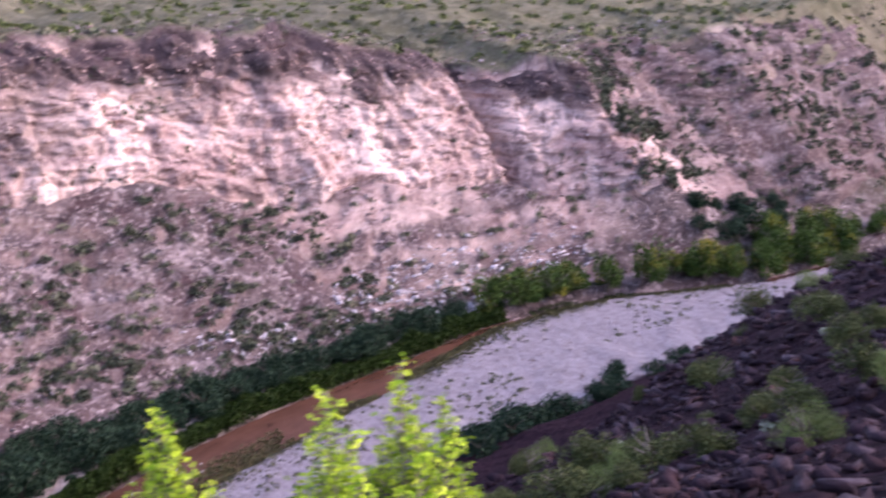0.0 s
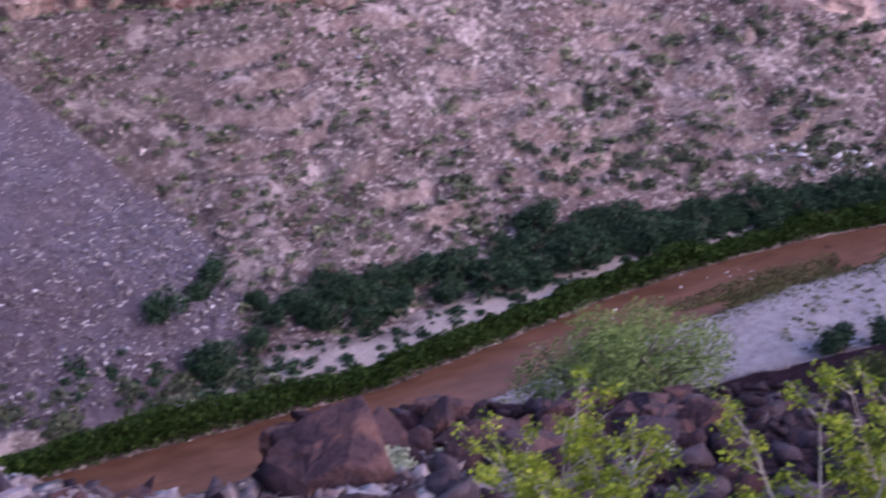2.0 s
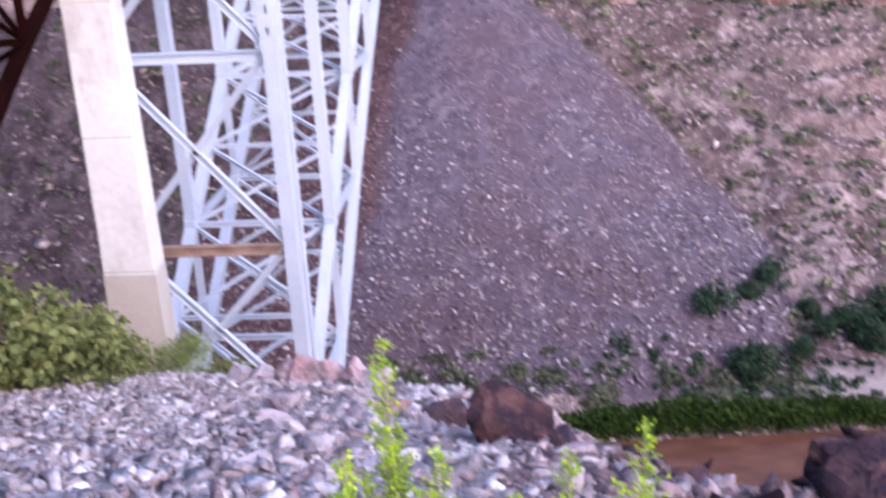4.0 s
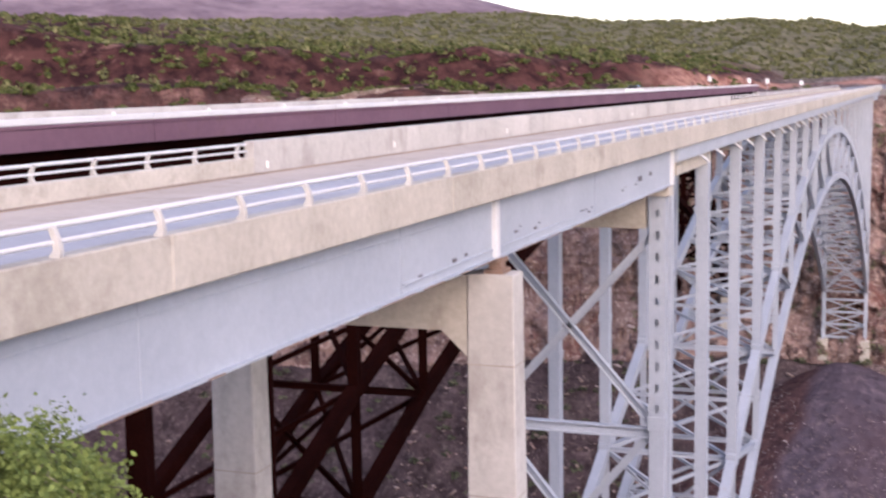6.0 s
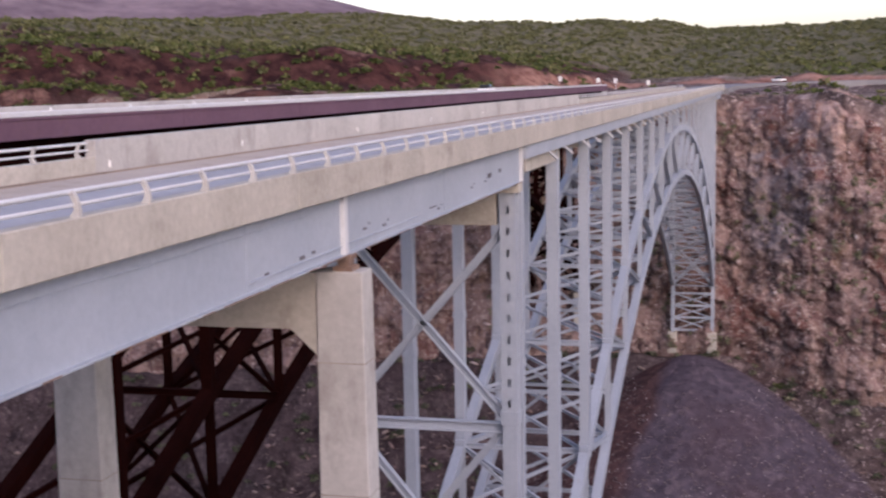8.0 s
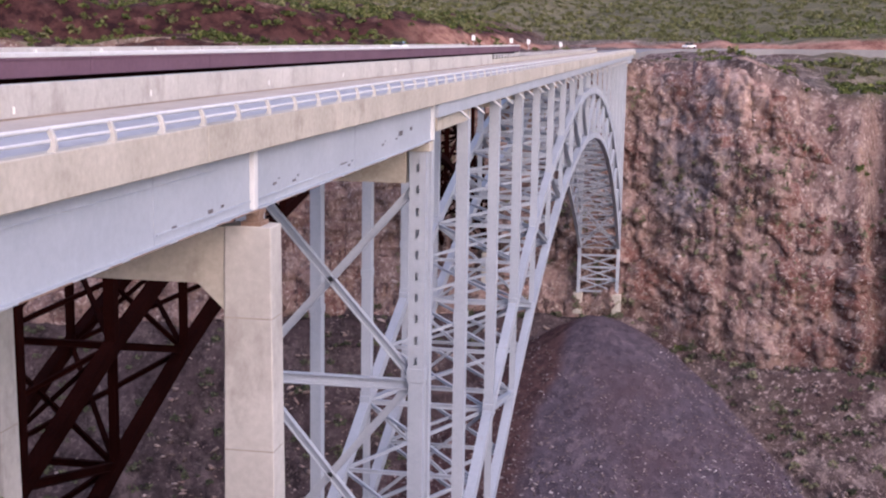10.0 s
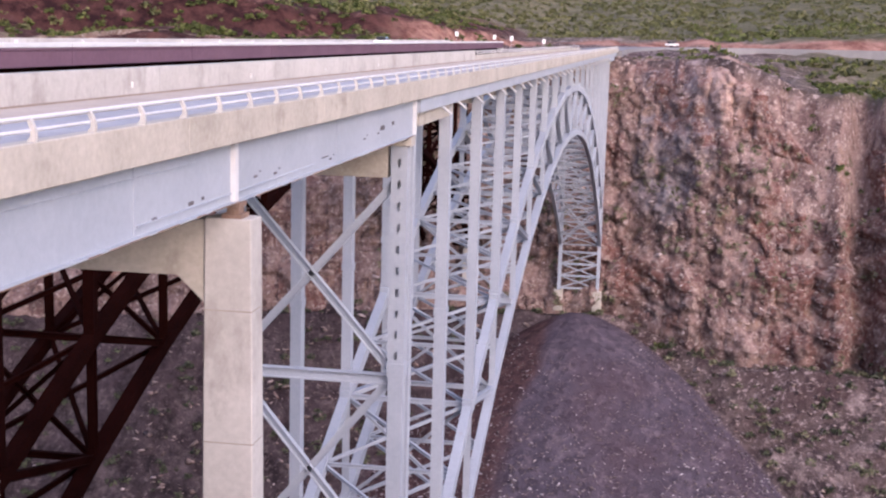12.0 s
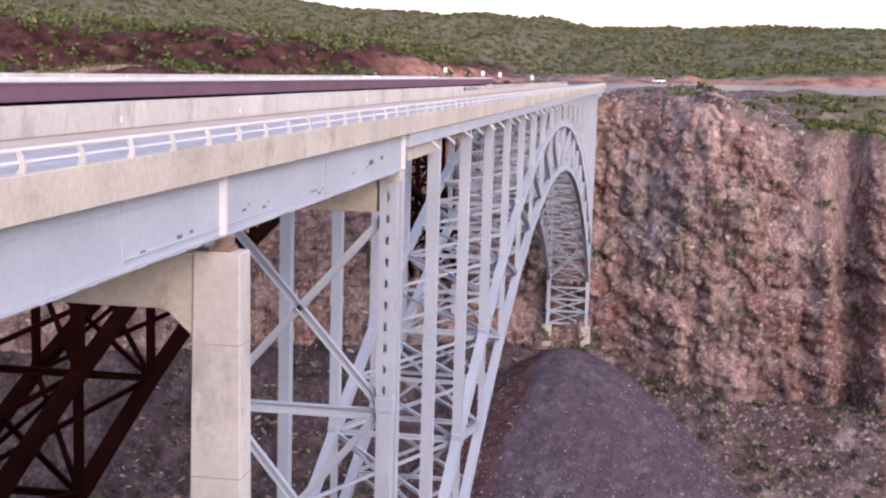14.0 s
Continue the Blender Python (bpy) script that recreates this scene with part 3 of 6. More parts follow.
cliff_ob = from_arrays("cliff", np.stack([CX2, CY, CZ], -1).reshape(-1, 3), cq, GROUND)
tagged(cliff_ob, "broken red-brown and cream cliff face of stacked ledges", "cliff", kind="structure")
wav_ = ST + 0.16 * fbm(CX * 0.035, CZ * 0.05, 81, 4) + 0.10 * (cell_a - 0.5)
patch_ = smooth(-0.8, -0.1, fbm(CX * 0.022, CZ * 0.035, 83, 3) + 0.5 * np.exp(-((CX - 245) / 70.0) ** 2) + 0.5 * np.exp(-((CX - 308) / 12.0) ** 2))
zero_ = np.zeros_like(ST)
mott_ = 0.35 * fbm(CX * 0.09, CZ * 0.09, 85, 3)
gap_ = 1 - 0.8 * np.exp(-((CX - 291) / 2.5) ** 2)
dusty_ = np.exp(-(((CX - 14) / 5.0) ** 2 + ((CZ + 7) / 9.0) ** 2) + mott_)
face_cover = dict(cliff=1 - 0.75 * smooth(318, 335, CX), pale=np.clip(smooth(95, 150, CX) * (1 - smooth(0.58, 0.80, wav_)) * patch_ * (1 - 0.95 * smooth(319, 329, CX)) * gap_ + 0.45 * smooth(0.35, 0.8, dusty_), 0, 1), cap=smooth(95, 150, CX) * smooth(0.60, 0.85, wav_) * 0.75 * (1 - 0.7 * smooth(318, 335, CX)),
                  scree=zero_, sand=zero_, gravel=zero_, redcut=zero_, basalt=zero_, rubble=zero_, flank=zero_, bank=zero_,
                  slate=smooth(0.25, 0.6, np.exp(-(((CX - 2) / 9.0) ** 2 + ((CZ + 22) / 18.0) ** 2)) + mott_), rust=smooth(-0.1, 0.35, mott_ + 0.7 * np.exp(-(((CX - 3) / 12.0) ** 2 + ((CZ + 47) / 3.5) ** 2)) + 0.45 * smooth(12, 30, CX) * (1 - smooth(60, 90, CX))),
                  green=smooth(0.98, 1.02, ST) * 0.8, mauve=zero_, tone=0.3 + 0.28 * cell_a + 0.12 * cell_b)
for key, arr in face_cover.items():
    a = cliff_ob.data.attributes.new(key, "FLOAT", "POINT")
    a.data.foreach_set("value", np.asarray(arr, np.float32).ravel())


# ---- river ----
m, nt, b = nodes_of("muddy_water")
w = Net(nt)
P = w.position()
w.put(b.inputs["Base Color"], w.mix(w.ramp(w.noise(w.stretch(P, 0.4, 1, 1), 0.25, 4), 0.35, 0.65), (0.085, 0.037, 0.023), (0.132, 0.061, 0.039)))
b.inputs["Roughness"].default_value = 0.25
w.bump(b, w.noise(w.stretch(P, 1.0, 2.0, 1.0), 1.5, 4), 0.15, 0.05)
rx = np.arange(-600, 700, 6.0)
rv = np.concatenate([np.stack([rx, near_bank(rx) - 0.6, 0 * rx + WATER], -1), np.stack([rx, far_bank(rx) + 0.6, 0 * rx + WATER], -1)])
k = len(rx)
river = from_arrays("water", rv, [(i, i + 1, k + i + 1, k + i) for i in range(k - 1)], m)
tagged(river, "muddy brown river in the canyon bottom", "river", kind="structure")

# ---- the old grey bridge ----
FACE, FARX = -10.77, -20.2          # outer faces of the two parapets
POST, PANEL = 2.44, 12.19
Y0, NP = 57.9, 18                    # first tower and number of panels
YN = Y0 + PANEL * NP
YC = (Y0 + YN) / 2
RIBS = (-11.6, -19.9)
DECK_S, DECK_N = -8.0, 313.0


def upper(y):
    return -3.7 - 0.00245 * (y - YC) ** 2


def lower(y):
    return -9.7 - 0.00262 * (y - YC) ** 2


def member(name, p, q, w_, h_, material, parent, web=0.0, up=(0, 0, 1), label=""):
    bm = bmesh.new()
    if web:
        ibar(bm, p, q, w_, h_, web, up)
    else:
        bar(bm, p, q, w_, h_, up)
    return part(name, bm, material, parent, label)


def plate(name, x0, x1, y0, y1, z0, z1, material, parent, bevel=0.0, label=""):
    bm = bmesh.new()
    block(bm, x0, x1, y0, y1, z0, z1, bevel)
    return part(name, bm, material, parent, label)


bridge = thing("arch_bridge", "grey steel deck arch bridge with concrete parapets over the canyon", "bridge")
plate("deck", FARX + 0.36, FACE - 0.36, DECK_S, DECK_N, -0.24, 0.0, ASPHALT, bridge, 0, "worn grey roadway slab")
plate("shoulder", FARX + 0.36, -16.8, DECK_S, DECK_N, 0.004, 0.03, DUSTY, bridge, 0, "pale dusty road shoulder")
plate("gutter", FARX + 0.36, FARX + 0.62, DECK_S, DECK_N, 0.034, 0.06, GUTTER, bridge, 0, "dirt gathered in the gutter")
def run_of(y0, y1, step):
    cuts = [y0]
    while cuts[-1] + step < y1 - 1:
        cuts.append(cuts[-1] + step)
    return list(zip(cuts, cuts[1:] + [y1]))


for a, c in run_of(DECK_S, DECK_N, 12.2):
    plate("parapet", FACE - 0.36, FACE, a, c - 0.015, -0.32, 0.55, CONCRETE, bridge, 0.02, "stained cast concrete parapet")
for y0, y1, top, mat_, txt in ((DECK_S, 35.5, 0.55, CONCRETE, "stained cast concrete parapet"), (35.5, 138.0, 1.06, PALE_CONCRETE, "tall pale concrete barrier"), (138.0, DECK_N, 0.55, CONCRETE, "stained cast concrete parapet")):
    for a, c in run_of(y0, y1, 14.0):
        plate("parapet", FARX, FARX + 0.36, a, c - 0.015, -0.32, top, mat_, bridge, 0.02, txt)

# plate girders of the approach spans, with stiffeners and bearings
GX0 = (-11.16, -19.6)
for gxx, out in ((GX0[0], 1), (GX0[1], -1)):
    for y0, y1 in ((DECK_S, 58.5), (YN - 0.6, DECK_N)):
        bm = bmesh.new()
        ibar(bm, (gxx - 0.02, y0, -1.112), (gxx - 0.02, y1, -1.112), 0.30, 1.726, 0.045)
        part("plate_girder", bm, STEEL, bridge, "deep grey painted plate girder")
    for y in (32.75, 58.2):
        plate("stiffener", gxx - 0.02 - 0.16, gxx - 0.02 + 0.16, y - 0.14, y + 0.14, -1.93, -0.32, RAIL, bridge, 0.01)
    for y in (26.2, 16.0, 44.0):
        plate("splice", gxx - 0.055, gxx + 0.02, y - 0.03, y + 0.03, -1.92, -0.31, STEEL, bridge)
    plate("cover_plate", gxx - 0.065, gxx + 0.045, 26.3, 41.0, -1.74, -1.69, STEEL, bridge)
    plate("web_stiffener", gxx - 0.06, gxx + 0.03, DECK_S, 30.0, -0.66, -0.63, STEEL, bridge)
    for y, zz in ((48.2, -1.45), (50.6, -1.4), (43.0, -1.75), (36.5, -1.6), (34.6, -1.5)):
        plate("paint_chip", gxx - 0.05, gxx + 0.008, y, y + 0.34, zz, zz + 0.07, CHIP, bridge)
        plate("paint_chip", gxx - 0.05, gxx + 0.008, y + 0.5, y + 0.66, zz + 0.12, zz + 0.17, CHIP, bridge)
    for y, zz, ln, ht in ((51.2, -1.30, 0.75, 0.20), (53.4, -1.22, 0.5, 0.16), (42.0, -1.62, 0.9, 0.05), (29.5, -1.66, 0.35, 0.10), (30.4, -1.62, 0.22, 0.08), (27.2, -1.70, 0.3, 0.06)):
        plate("paint_chip", gxx - 0.052, gxx + 0.010, y, y + ln, zz, zz + ht, CHIP, bridge, 0.008)
    rr_ = random.Random(77)
    y = DECK_S + 1.0
    while y < 57:
        ln = rr_.uniform(0.4, 2.6)
        plate("rust_edge", gxx - 0.165, gxx + 0.133, y, min(y + ln, 58.0), -1.982, -1.960 + rr_.uniform(0, 0.012), RUST, bridge)
        y += ln + rr_.uniform(0.3, 1.8)
    bm = bmesh.new()
    block(bm, gxx - 0.3, gxx + 0.25, 32.75, 33.45, -2.40, -2.28)
    block(bm, gxx - 0.2, gxx + 0.15, 32.9, 33.3, -2.28, -2.10)
    block(bm, gxx - 0.28, gxx + 0.2, 32.8, 33.4, -2.10, -1.975)
    part("bearing", bm, RUST, bridge, "rusty steel bridge bearing")
for y in (-2.0, 6.0, 14.5, 23.0, 31.0, 40.0, 49.0, 56.0):
    member("diaphragm", (GX0[0] - 0.3, y, -1.1), (GX0[1] + 0.3, y, -1.1), 0.2, 1.2, STEEL, bridge, 0.03)

# concrete bent under the approach
for x in (-11.26, -19.3):
    bm = bmesh.new()
    tops, lows = [], []
    z_low = ground_z(x, 33) - 1.5
    spread_out = 0.009 * (-2.4 - z_low)
    for z, grow, lst in ((-2.4, 0, tops), (z_low, spread_out, lows)):
        for sx, sy in ((-1, -1), (1, -1), (1, 1), (-1, 1)):
            lst.append(bm.verts.new((x + sx * (0.65 + grow), 33.15 + sy * (0.475 + grow * 0.5), z)))
    bm.faces.new(tops), bm.faces.new(lows[::-1])
    for i in range(4):
        bm.faces.new((lows[i], lows[(i + 1) % 4], tops[(i + 1) % 4], tops[i]))
    bmesh.ops.bevel(bm, geom=bm.edges[:], offset=0.03, segments=1, affect="EDGES")
    col_ob = part("pier_column", bm, PALE_CONCRETE, bridge, "square cast concrete pier column")
    for z in (-4.9, -8.6, -12.6):
        bm = bmesh.new()
        gr = 0.009 * (-2.4 - z) + 0.004
        block(bm, x - 0.65 - gr, x + 0.65 + gr, 33.15 - 0.475 - gr * 0.5 - 0.002, 33.15 + 0.475 + gr * 0.5 + 0.002, z - 0.02, z + 0.02)
        part("pour_joint", bm, JOINT, col_ob)
for x in (-11.26, -19.3):
    z_low = ground_z(x, 33) - 1.5
    bm = bmesh.new()
    ring_ = []
    for z in (-12.7, z_low):
        gr = 0.009 * (-2.4 - z) + 0.012
        ring_.append([bm.verts.new((x + sx * (0.65 + gr), 33.15 + sy * (0.475 + gr * 0.5 + 0.006), z)) for sx, sy in ((-1, -1), (1, -1), (1, 1), (-1, 1))])
    bm.faces.new(ring_[0]), bm.faces.new(ring_[1][::-1])
    for i in range(4):
        bm.faces.new((ring_[1][i], ring_[1][(i + 1) % 4], ring_[0][(i + 1) % 4], ring_[0][i]))
    part("pier_base", bm, JOINT, bridge, "darker concrete pier base")
bm = bmesh.new()
prof = [(-11.90, -2.45), (-18.66, -2.45), (-18.66, -4.75), (-17.9, -4.0), (-12.7, -4.0), (-11.90, -4.75)]
fr = [bm.verts.new((x, 32.73, z)) for x, z in prof]
bk = [bm.verts.new((x, 33.57, z)) for x, z in prof]
bm.faces.new(fr), bm.faces.new(bk[::-1])
for i in range(6):
    bm.faces.new((fr[i], bk[i], bk[(i + 1) % 6], fr[(i + 1) % 6]))
bmesh.ops.recalc_face_normals(bm, faces=bm.faces[:])
part("pier_cap", bm, CONCRETE, bridge, "haunched concrete cross beam")


def laced_column(x, y, z0, z1, wx, wy, parent):
    """A built-up column: four plates, the faces along y pierced by rows of slots."""
    ob = new("laced_column")
    ob.parent = parent
    bm = bmesh.new()
    block(bm, x - wx / 2, x - wx / 2 + 0.04, y - wy / 2, y + wy / 2, z0, z1)
    block(bm, x + wx / 2 - 0.04, x + wx / 2, y - wy / 2 + 0.0, y - 0.09, z0, z1)
    block(bm, x + wx / 2 - 0.04, x + wx / 2, y + 0.09, y + wy / 2, z0, z1)
    for sy in (-1, 1):
        yy = y + sy * (wy / 2 - 0.02)
        block(bm, x - wx / 2 + 0.04, x - 0.08, yy - 0.02, yy + 0.02, z0, z1)
        block(bm, x + 0.08, x + wx / 2 - 0.04, yy - 0.02, yy + 0.02, z0, z1)
    z = z0
    while z < z1:
        t = min(z + 0.62, z1)
        block(bm, x - 0.08, x + 0.08, y - wy / 2 + 0.004, y - wy / 2 + 0.036, z, t)
        block(bm, x - 0.08, x + 0.08, y + wy / 2 - 0.036, y + wy / 2 - 0.004, z, t)
        block(bm, x + wx / 2 - 0.036, x + wx / 2 - 0.004, y - 0.09, y + 0.09, z, t)
        z += 1.0
    part("column_shaft", bm, STEEL, ob, "riveted plate column with slots")
    return ob


# arch ribs
ys = [Y0 + PANEL * i for i in range(NP + 1)]
for x in RIBS:
    for i in range(NP):
        a, c = ys[i], ys[i + 1]
        for name, fz in (("upper_chord", upper), ("lower_chord", lower)):
            member(name, (x, a, fz(a)), (x, c, fz(c)), 0.62, 0.78, STEEL, bridge)
        m_ = (a + c) / 2
        if i < NP / 2:
            member("rib_diagonal", (x, a, upper(a)), (x, c, lower(c)), 0.36, 0.4, STEEL, bridge, 0.05)
        else:
            member("rib_diagonal", (x, a, lower(a)), (x, c, upper(c)), 0.36, 0.4, STEEL, bridge, 0.05)
    for i, y in enumerate(ys):
        member("rib_post", (x, y, lower(y)), (x, y, upper(y)), 0.4, 0.45, STEEL, bridge, 0.05)
        plate("gusset", x - 0.33, x + 0.33, y - 0.7, y + 0.7, upper(y) - 0.45, upper(y) + 0.5, STEEL, bridge, 0.02)
        if 0 < i < NP:
            if i < 4:
                member("spandrel_column", (x, y, -1.2), (x, y, upper(y) + 0.3), 0.62, 0.80, STEEL, bridge, 0.0, (0, 1, 0))
            else:
                member("spandrel_column", (x, y, -1.2), (x, y, upper(y) + 0.3), 0.55, 0.62, STEEL, bridge, 0.0, (0, 1, 0))
            plate("column_collar", x - 0.36, x + 0.36, y - 0.42, y + 0.42, upper(y) + 0.4, upper(y) + 0.75, STEEL, bridge)
            if upper(y) < -14:
                plate("column_collar", x - 0.36, x + 0.36, y - 0.42, y + 0.42, -12.9, -12.45, STEEL, bridge)
    for y, s_ in ((Y0, 1), (YN, -1)):
        laced_column(x, y - 0.15 * s_, -13.0, -2.42, 0.75, 0.7, bridge)
        plate("tower_leg", x - 0.36, x + 0.36, y - 0.5, y + 0.2, -42.5, -13.0, STEEL, bridge, 0.02)
        plate("column_collar", x - 0.42, x + 0.42, y - 0.56, y + 0.26, -13.2, -12.55, STEEL, bridge, 0.01)
        plate("tower_post", x - 0.25, x + 0.3, y + 1.6 * s_ - 0.3, y + 1.6 * s_ + 0.3, -33, -0.95, STEEL, bridge, 0.01)
        foot_ = -42.6 if s_ > 0 else -51.0
        gz = min(ground_z(x, y), foot_ - 1.4) - 2
        plate("skewback", x - 0.95, x + 0.95, y - 2.0, y + 2.0, gz, foot_, CONCRETE, bridge, 0.08, "stepped concrete arch footing")
        if s_ < 0:
            plate("tower_leg", x - 0.36, x + 0.36, y - 0.35, y + 0.35, foot_, -42.5, STEEL, bridge, 0.02)
            member("lower_chord", (x, y - 0.4, lower(y) + 0.3), (x, y - 1.3, foot_), 0.62, 0.7, STEEL, bridge)
# cross beams over the columns
for i, y in enumerate(ys):
    if i in (0, NP):
        plate("cap_beam", RIBS[1] - 0.7, RIBS[0] + 0.55, y - 0.6, y + 0.35, -2.42, -1.975, CONCRETE, bridge, 0.02)
        plate("cap_beam", RIBS[1] + 0.7, RIBS[0] - 0.55, y - 0.45, y + 0.25, -3.9, -2.42, CONCRETE, bridge, 0.02)
    else:
        plate("cap_beam", RIBS[1] - 0.32, RIBS[0] + 0.32, y - 0.3, y + 0.3, -1.65, -0.97, CONCRETE, bridge, 0.02)
    if 0 < i < NP:
        member("drain_spout", (FACE - 0.25, y + 0.2, -0.95), (FACE + 0.12, y + 1.0, -1.4), 0.1, 0.1, RAIL, bridge)
        member("drain_spout", (FACE - 0.25, y - 5.0, -0.95), (FACE + 0.12, y - 4.2, -1.4), 0.1, 0.1, RAIL, bridge)
plate("cap_beam", RIBS[1] - 0.2, RIBS[0] + 0.35, Y0 + 2.3, Y0 + 11.2, -1.7, -0.97, CONCRETE, bridge, 0.02)
# lateral systems and sway frames between the ribs
for i in range(NP + 1):
    y = ys[i]
    for fz in (upper, lower):
        member("cross_strut", (RIBS[0], y, fz(y)), (RIBS[1], y, fz(y)), 0.28, 0.32, STEEL, bridge, 0.04)
    for k in (0, 1):
        member("sway_brace", (RIBS[k], y, upper(y)), (RIBS[1 - k], y, lower(y)), 0.2, 0.2, STEEL, bridge, 0.03)
    if i < NP:
        c = ys[i + 1]
        for fz in (upper, lower):
            ym = (y + c) / 2
            zm = (fz(y) + fz(c)) / 2
            member("cross_strut", (RIBS[0], ym, zm), (RIBS[1], ym, zm), 0.22, 0.24, STEEL, bridge, 0.03)
            for k in (0, 1):
                member("lateral_brace", (RIBS[k], y, fz(y)), (RIBS[1 - k], ym, zm), 0.2, 0.2, STEEL, bridge, 0.03)
                member("lateral_brace", (RIBS[k], ym, zm), (RIBS[1 - k], c, fz(c)), 0.2, 0.2, STEEL, bridge, 0.03)
# cross-braced towers
for y in (Y0 - 0.15, YN + 0.15):
    levels = [-4.2, -13.4, -23.2, -32.5, -41.0]
    for z0, z1 in zip(levels, levels[1:]):
        member("tower_brace", (RIBS[0] - 0.3, y, z0), (RIBS[1] + 0.3, y, z1 + 0.5), 0.34, 0.36, STEEL, bridge, 0.04)
        member("tower_brace", (RIBS[1] + 0.3, y, z0), (RIBS[0] - 0.3, y, z1 + 0.5), 0.34, 0.36, STEEL, bridge, 0.04)
        member("tower_strut", (RIBS[0] - 0.3, y, z1), (RIBS[1] + 0.3, y, z1), 0.4, 0.5, STEEL if z1 > -20 else RUST, bridge, 0.05)
for z in (-42.8, -45.4, -48.0, -50.7):
    member("tower_strut", (RIBS[0] - 0.3, YN - 0.6, z), (RIBS[1] + 0.3, YN - 0.6, z), 0.34, 0.4, STEEL, bridge, 0.05)
for z0, z1 in ((-42.8, -45.4), (-45.4, -48.0), (-48.0, -50.7)):
    for k in (0, 1):
        member("tower_brace", (RIBS[k], YN - 0.6, z0), (RIBS[1 - k], YN - 0.6, z1), 0.2, 0.24, STEEL, bridge, 0.03)
# stringers along the arch
for x, xo in ((FACE - 0.12, -0.4), (FARX + 0.12, 0.4)):
    for i in range(NP):
        plate("stringer", min(x, x + xo), max(x, x + xo), max(ys[i], 58.55) + 0.02, ys[i + 1] - 0.02, -0.96, -0.325, STEEL, bridge, 0.01)
# railings: leaning posts and two tubes
bm = bmesh.new()
pts_ = [(-0.10, 0.0), (0.07, 0.0), (0.085, 0.10), (0.06, 0.24), (0.0, 0.37), (-0.07, 0.44), (-0.13, 0.42), (-0.07, 0.33), (-0.03, 0.22), (-0.02, 0.10)]
f_ = [bm.verts.new((x, -0.045, z)) for x, z in pts_]
g_ = [bm.verts.new((x, 0.045, z)) for x, z in pts_]
for q_ in ((0, 1, 2, 9), (9, 2, 3, 8), (8, 3, 4, 7), (7, 4, 5, 6)):
    bm.faces.new([f_[k] for k in q_]), bm.faces.new([g_[k] for k in q_][::-1])
for i in range(10):
    bm.faces.new((f_[i], g_[i], g_[(i + 1) % 10], f_[(i + 1) % 10]))
bmesh.ops.recalc_face_normals(bm, faces=bm.faces[:])
post_ob = part("rail_post", bm, CONCRETE_POST, bridge)
post_ob.location = (FACE - 0.08, 21.09, 0.55)
for k in range(-11, 120):
    if k:
        o = new("rail_post", post_ob.data)
        o.parent, o.location = bridge, (FACE - 0.08, 21.09 + POST * k, 0.55)
for k in range(-11, 6):
    o = new("rail_post", post_ob.data)
    o.parent, o.location, o.rotation_euler = bridge, (FARX + 0.10, 34.9 - POST * (5 - k), 0.55), (0, 0, pi)
for k in range(0, 60):
    o = new("rail_post", post_ob.data)
    o.parent, o.location, o.rotation_euler = bridge, (FARX + 0.10, 142 + POST * k, 0.55), (0, 0, pi)
def tube(bm, p, q, r, n=8):
    p, q = Vector(p), Vector(q)
    d = (q - p).normalized()
    s = d.orthogonal().normalized()
    t = d.cross(s)
    a = [bm.verts.new(e + (s * cos(2 * pi * i / n) + t * sin(2 * pi * i / n)) * r) for e in (p, q) for i in range(n)]
    for i in range(n):
        j = (i + 1) % n
        bm.faces.new((a[i], a[j], a[n + j], a[n + i]))
    bm.faces.new(a[:n][::-1]), bm.faces.new(a[n:])
for x, y_a, y_b in ((FACE - 0.10, DECK_S, DECK_N), (FARX + 0.12, DECK_S, 35.5), (FARX + 0.12, 140.5, DECK_N)):
    for z, dx, r in ((0.955, -0.07, 0.045), (0.745, -0.02, 0.034)):
        bm = bmesh.new()
        tube(bm, (x + dx, y_a, z), (x + dx, y_b, z), r)
        part("rail", bm, RAIL, bridge, "bright metal rail tube")
for y, z in ((DECK_N - 0.4, -9), (DECK_S, -6)):
    plate("abutment", FARX + 0.1, FACE - 0.1, y - 0.6, y + 0.6, z, -1.98, PALE_CONCRETE, bridge, 0.03)

# small white markers hooked on the inner face of the far parapet
for y, z in ((10.2, 0.31), (23.05, 0.31), (36.3, 0.28), (46.7, 0.41), (61.2, 0.37), (75.5, 0.4), (90.0, 0.4)):
    plate("marker", FARX + 0.36, FARX + 0.40, y - 0.05, y + 0.05, z - 0.10, z + 0.12, WHITE, bridge, 0.01, "small white reflector marker")

# ---- the new brown bridge ----
BX = -38.0
B_S, B_N = -8.0, 311.0
brown = thing("arch_bridge", "dark brown weathering-steel arch bridge beside the old one", "bridge")
plate("deck", BX - 13, BX - 0.3, B_S, B_N, 0.35, 0.62, ASPHALT, brown)
k = 0
y = B_S
while y < B_N:
    y2 = min(y + 22.0, B_N)
    plate("fascia", BX - 0.3, BX, y + 0.02, y2 - 0.02, -0.02, 1.0, BROWN_FASCIA, brown, 0.02)
    plate("barrier", BX - 0.42, BX + 0.06, y + 0.02, y2 - 0.02, 1.0, 1.16, BROWN_FASCIA, brown, 0.02)
    plate("coping", BX - 0.42, BX + 0.03, y + 0.02, y2 - 0.02, 1.16, 1.47, RAIL, brown, 0.04, "pale grey barrier top")
    plate("coping", BX - 13.2, BX - 12.8, y + 0.02, y2 - 0.02, 0.62, 1.47, PALE_CONCRETE, brown, 0.04, "pale concrete barrier top")
    y = y2
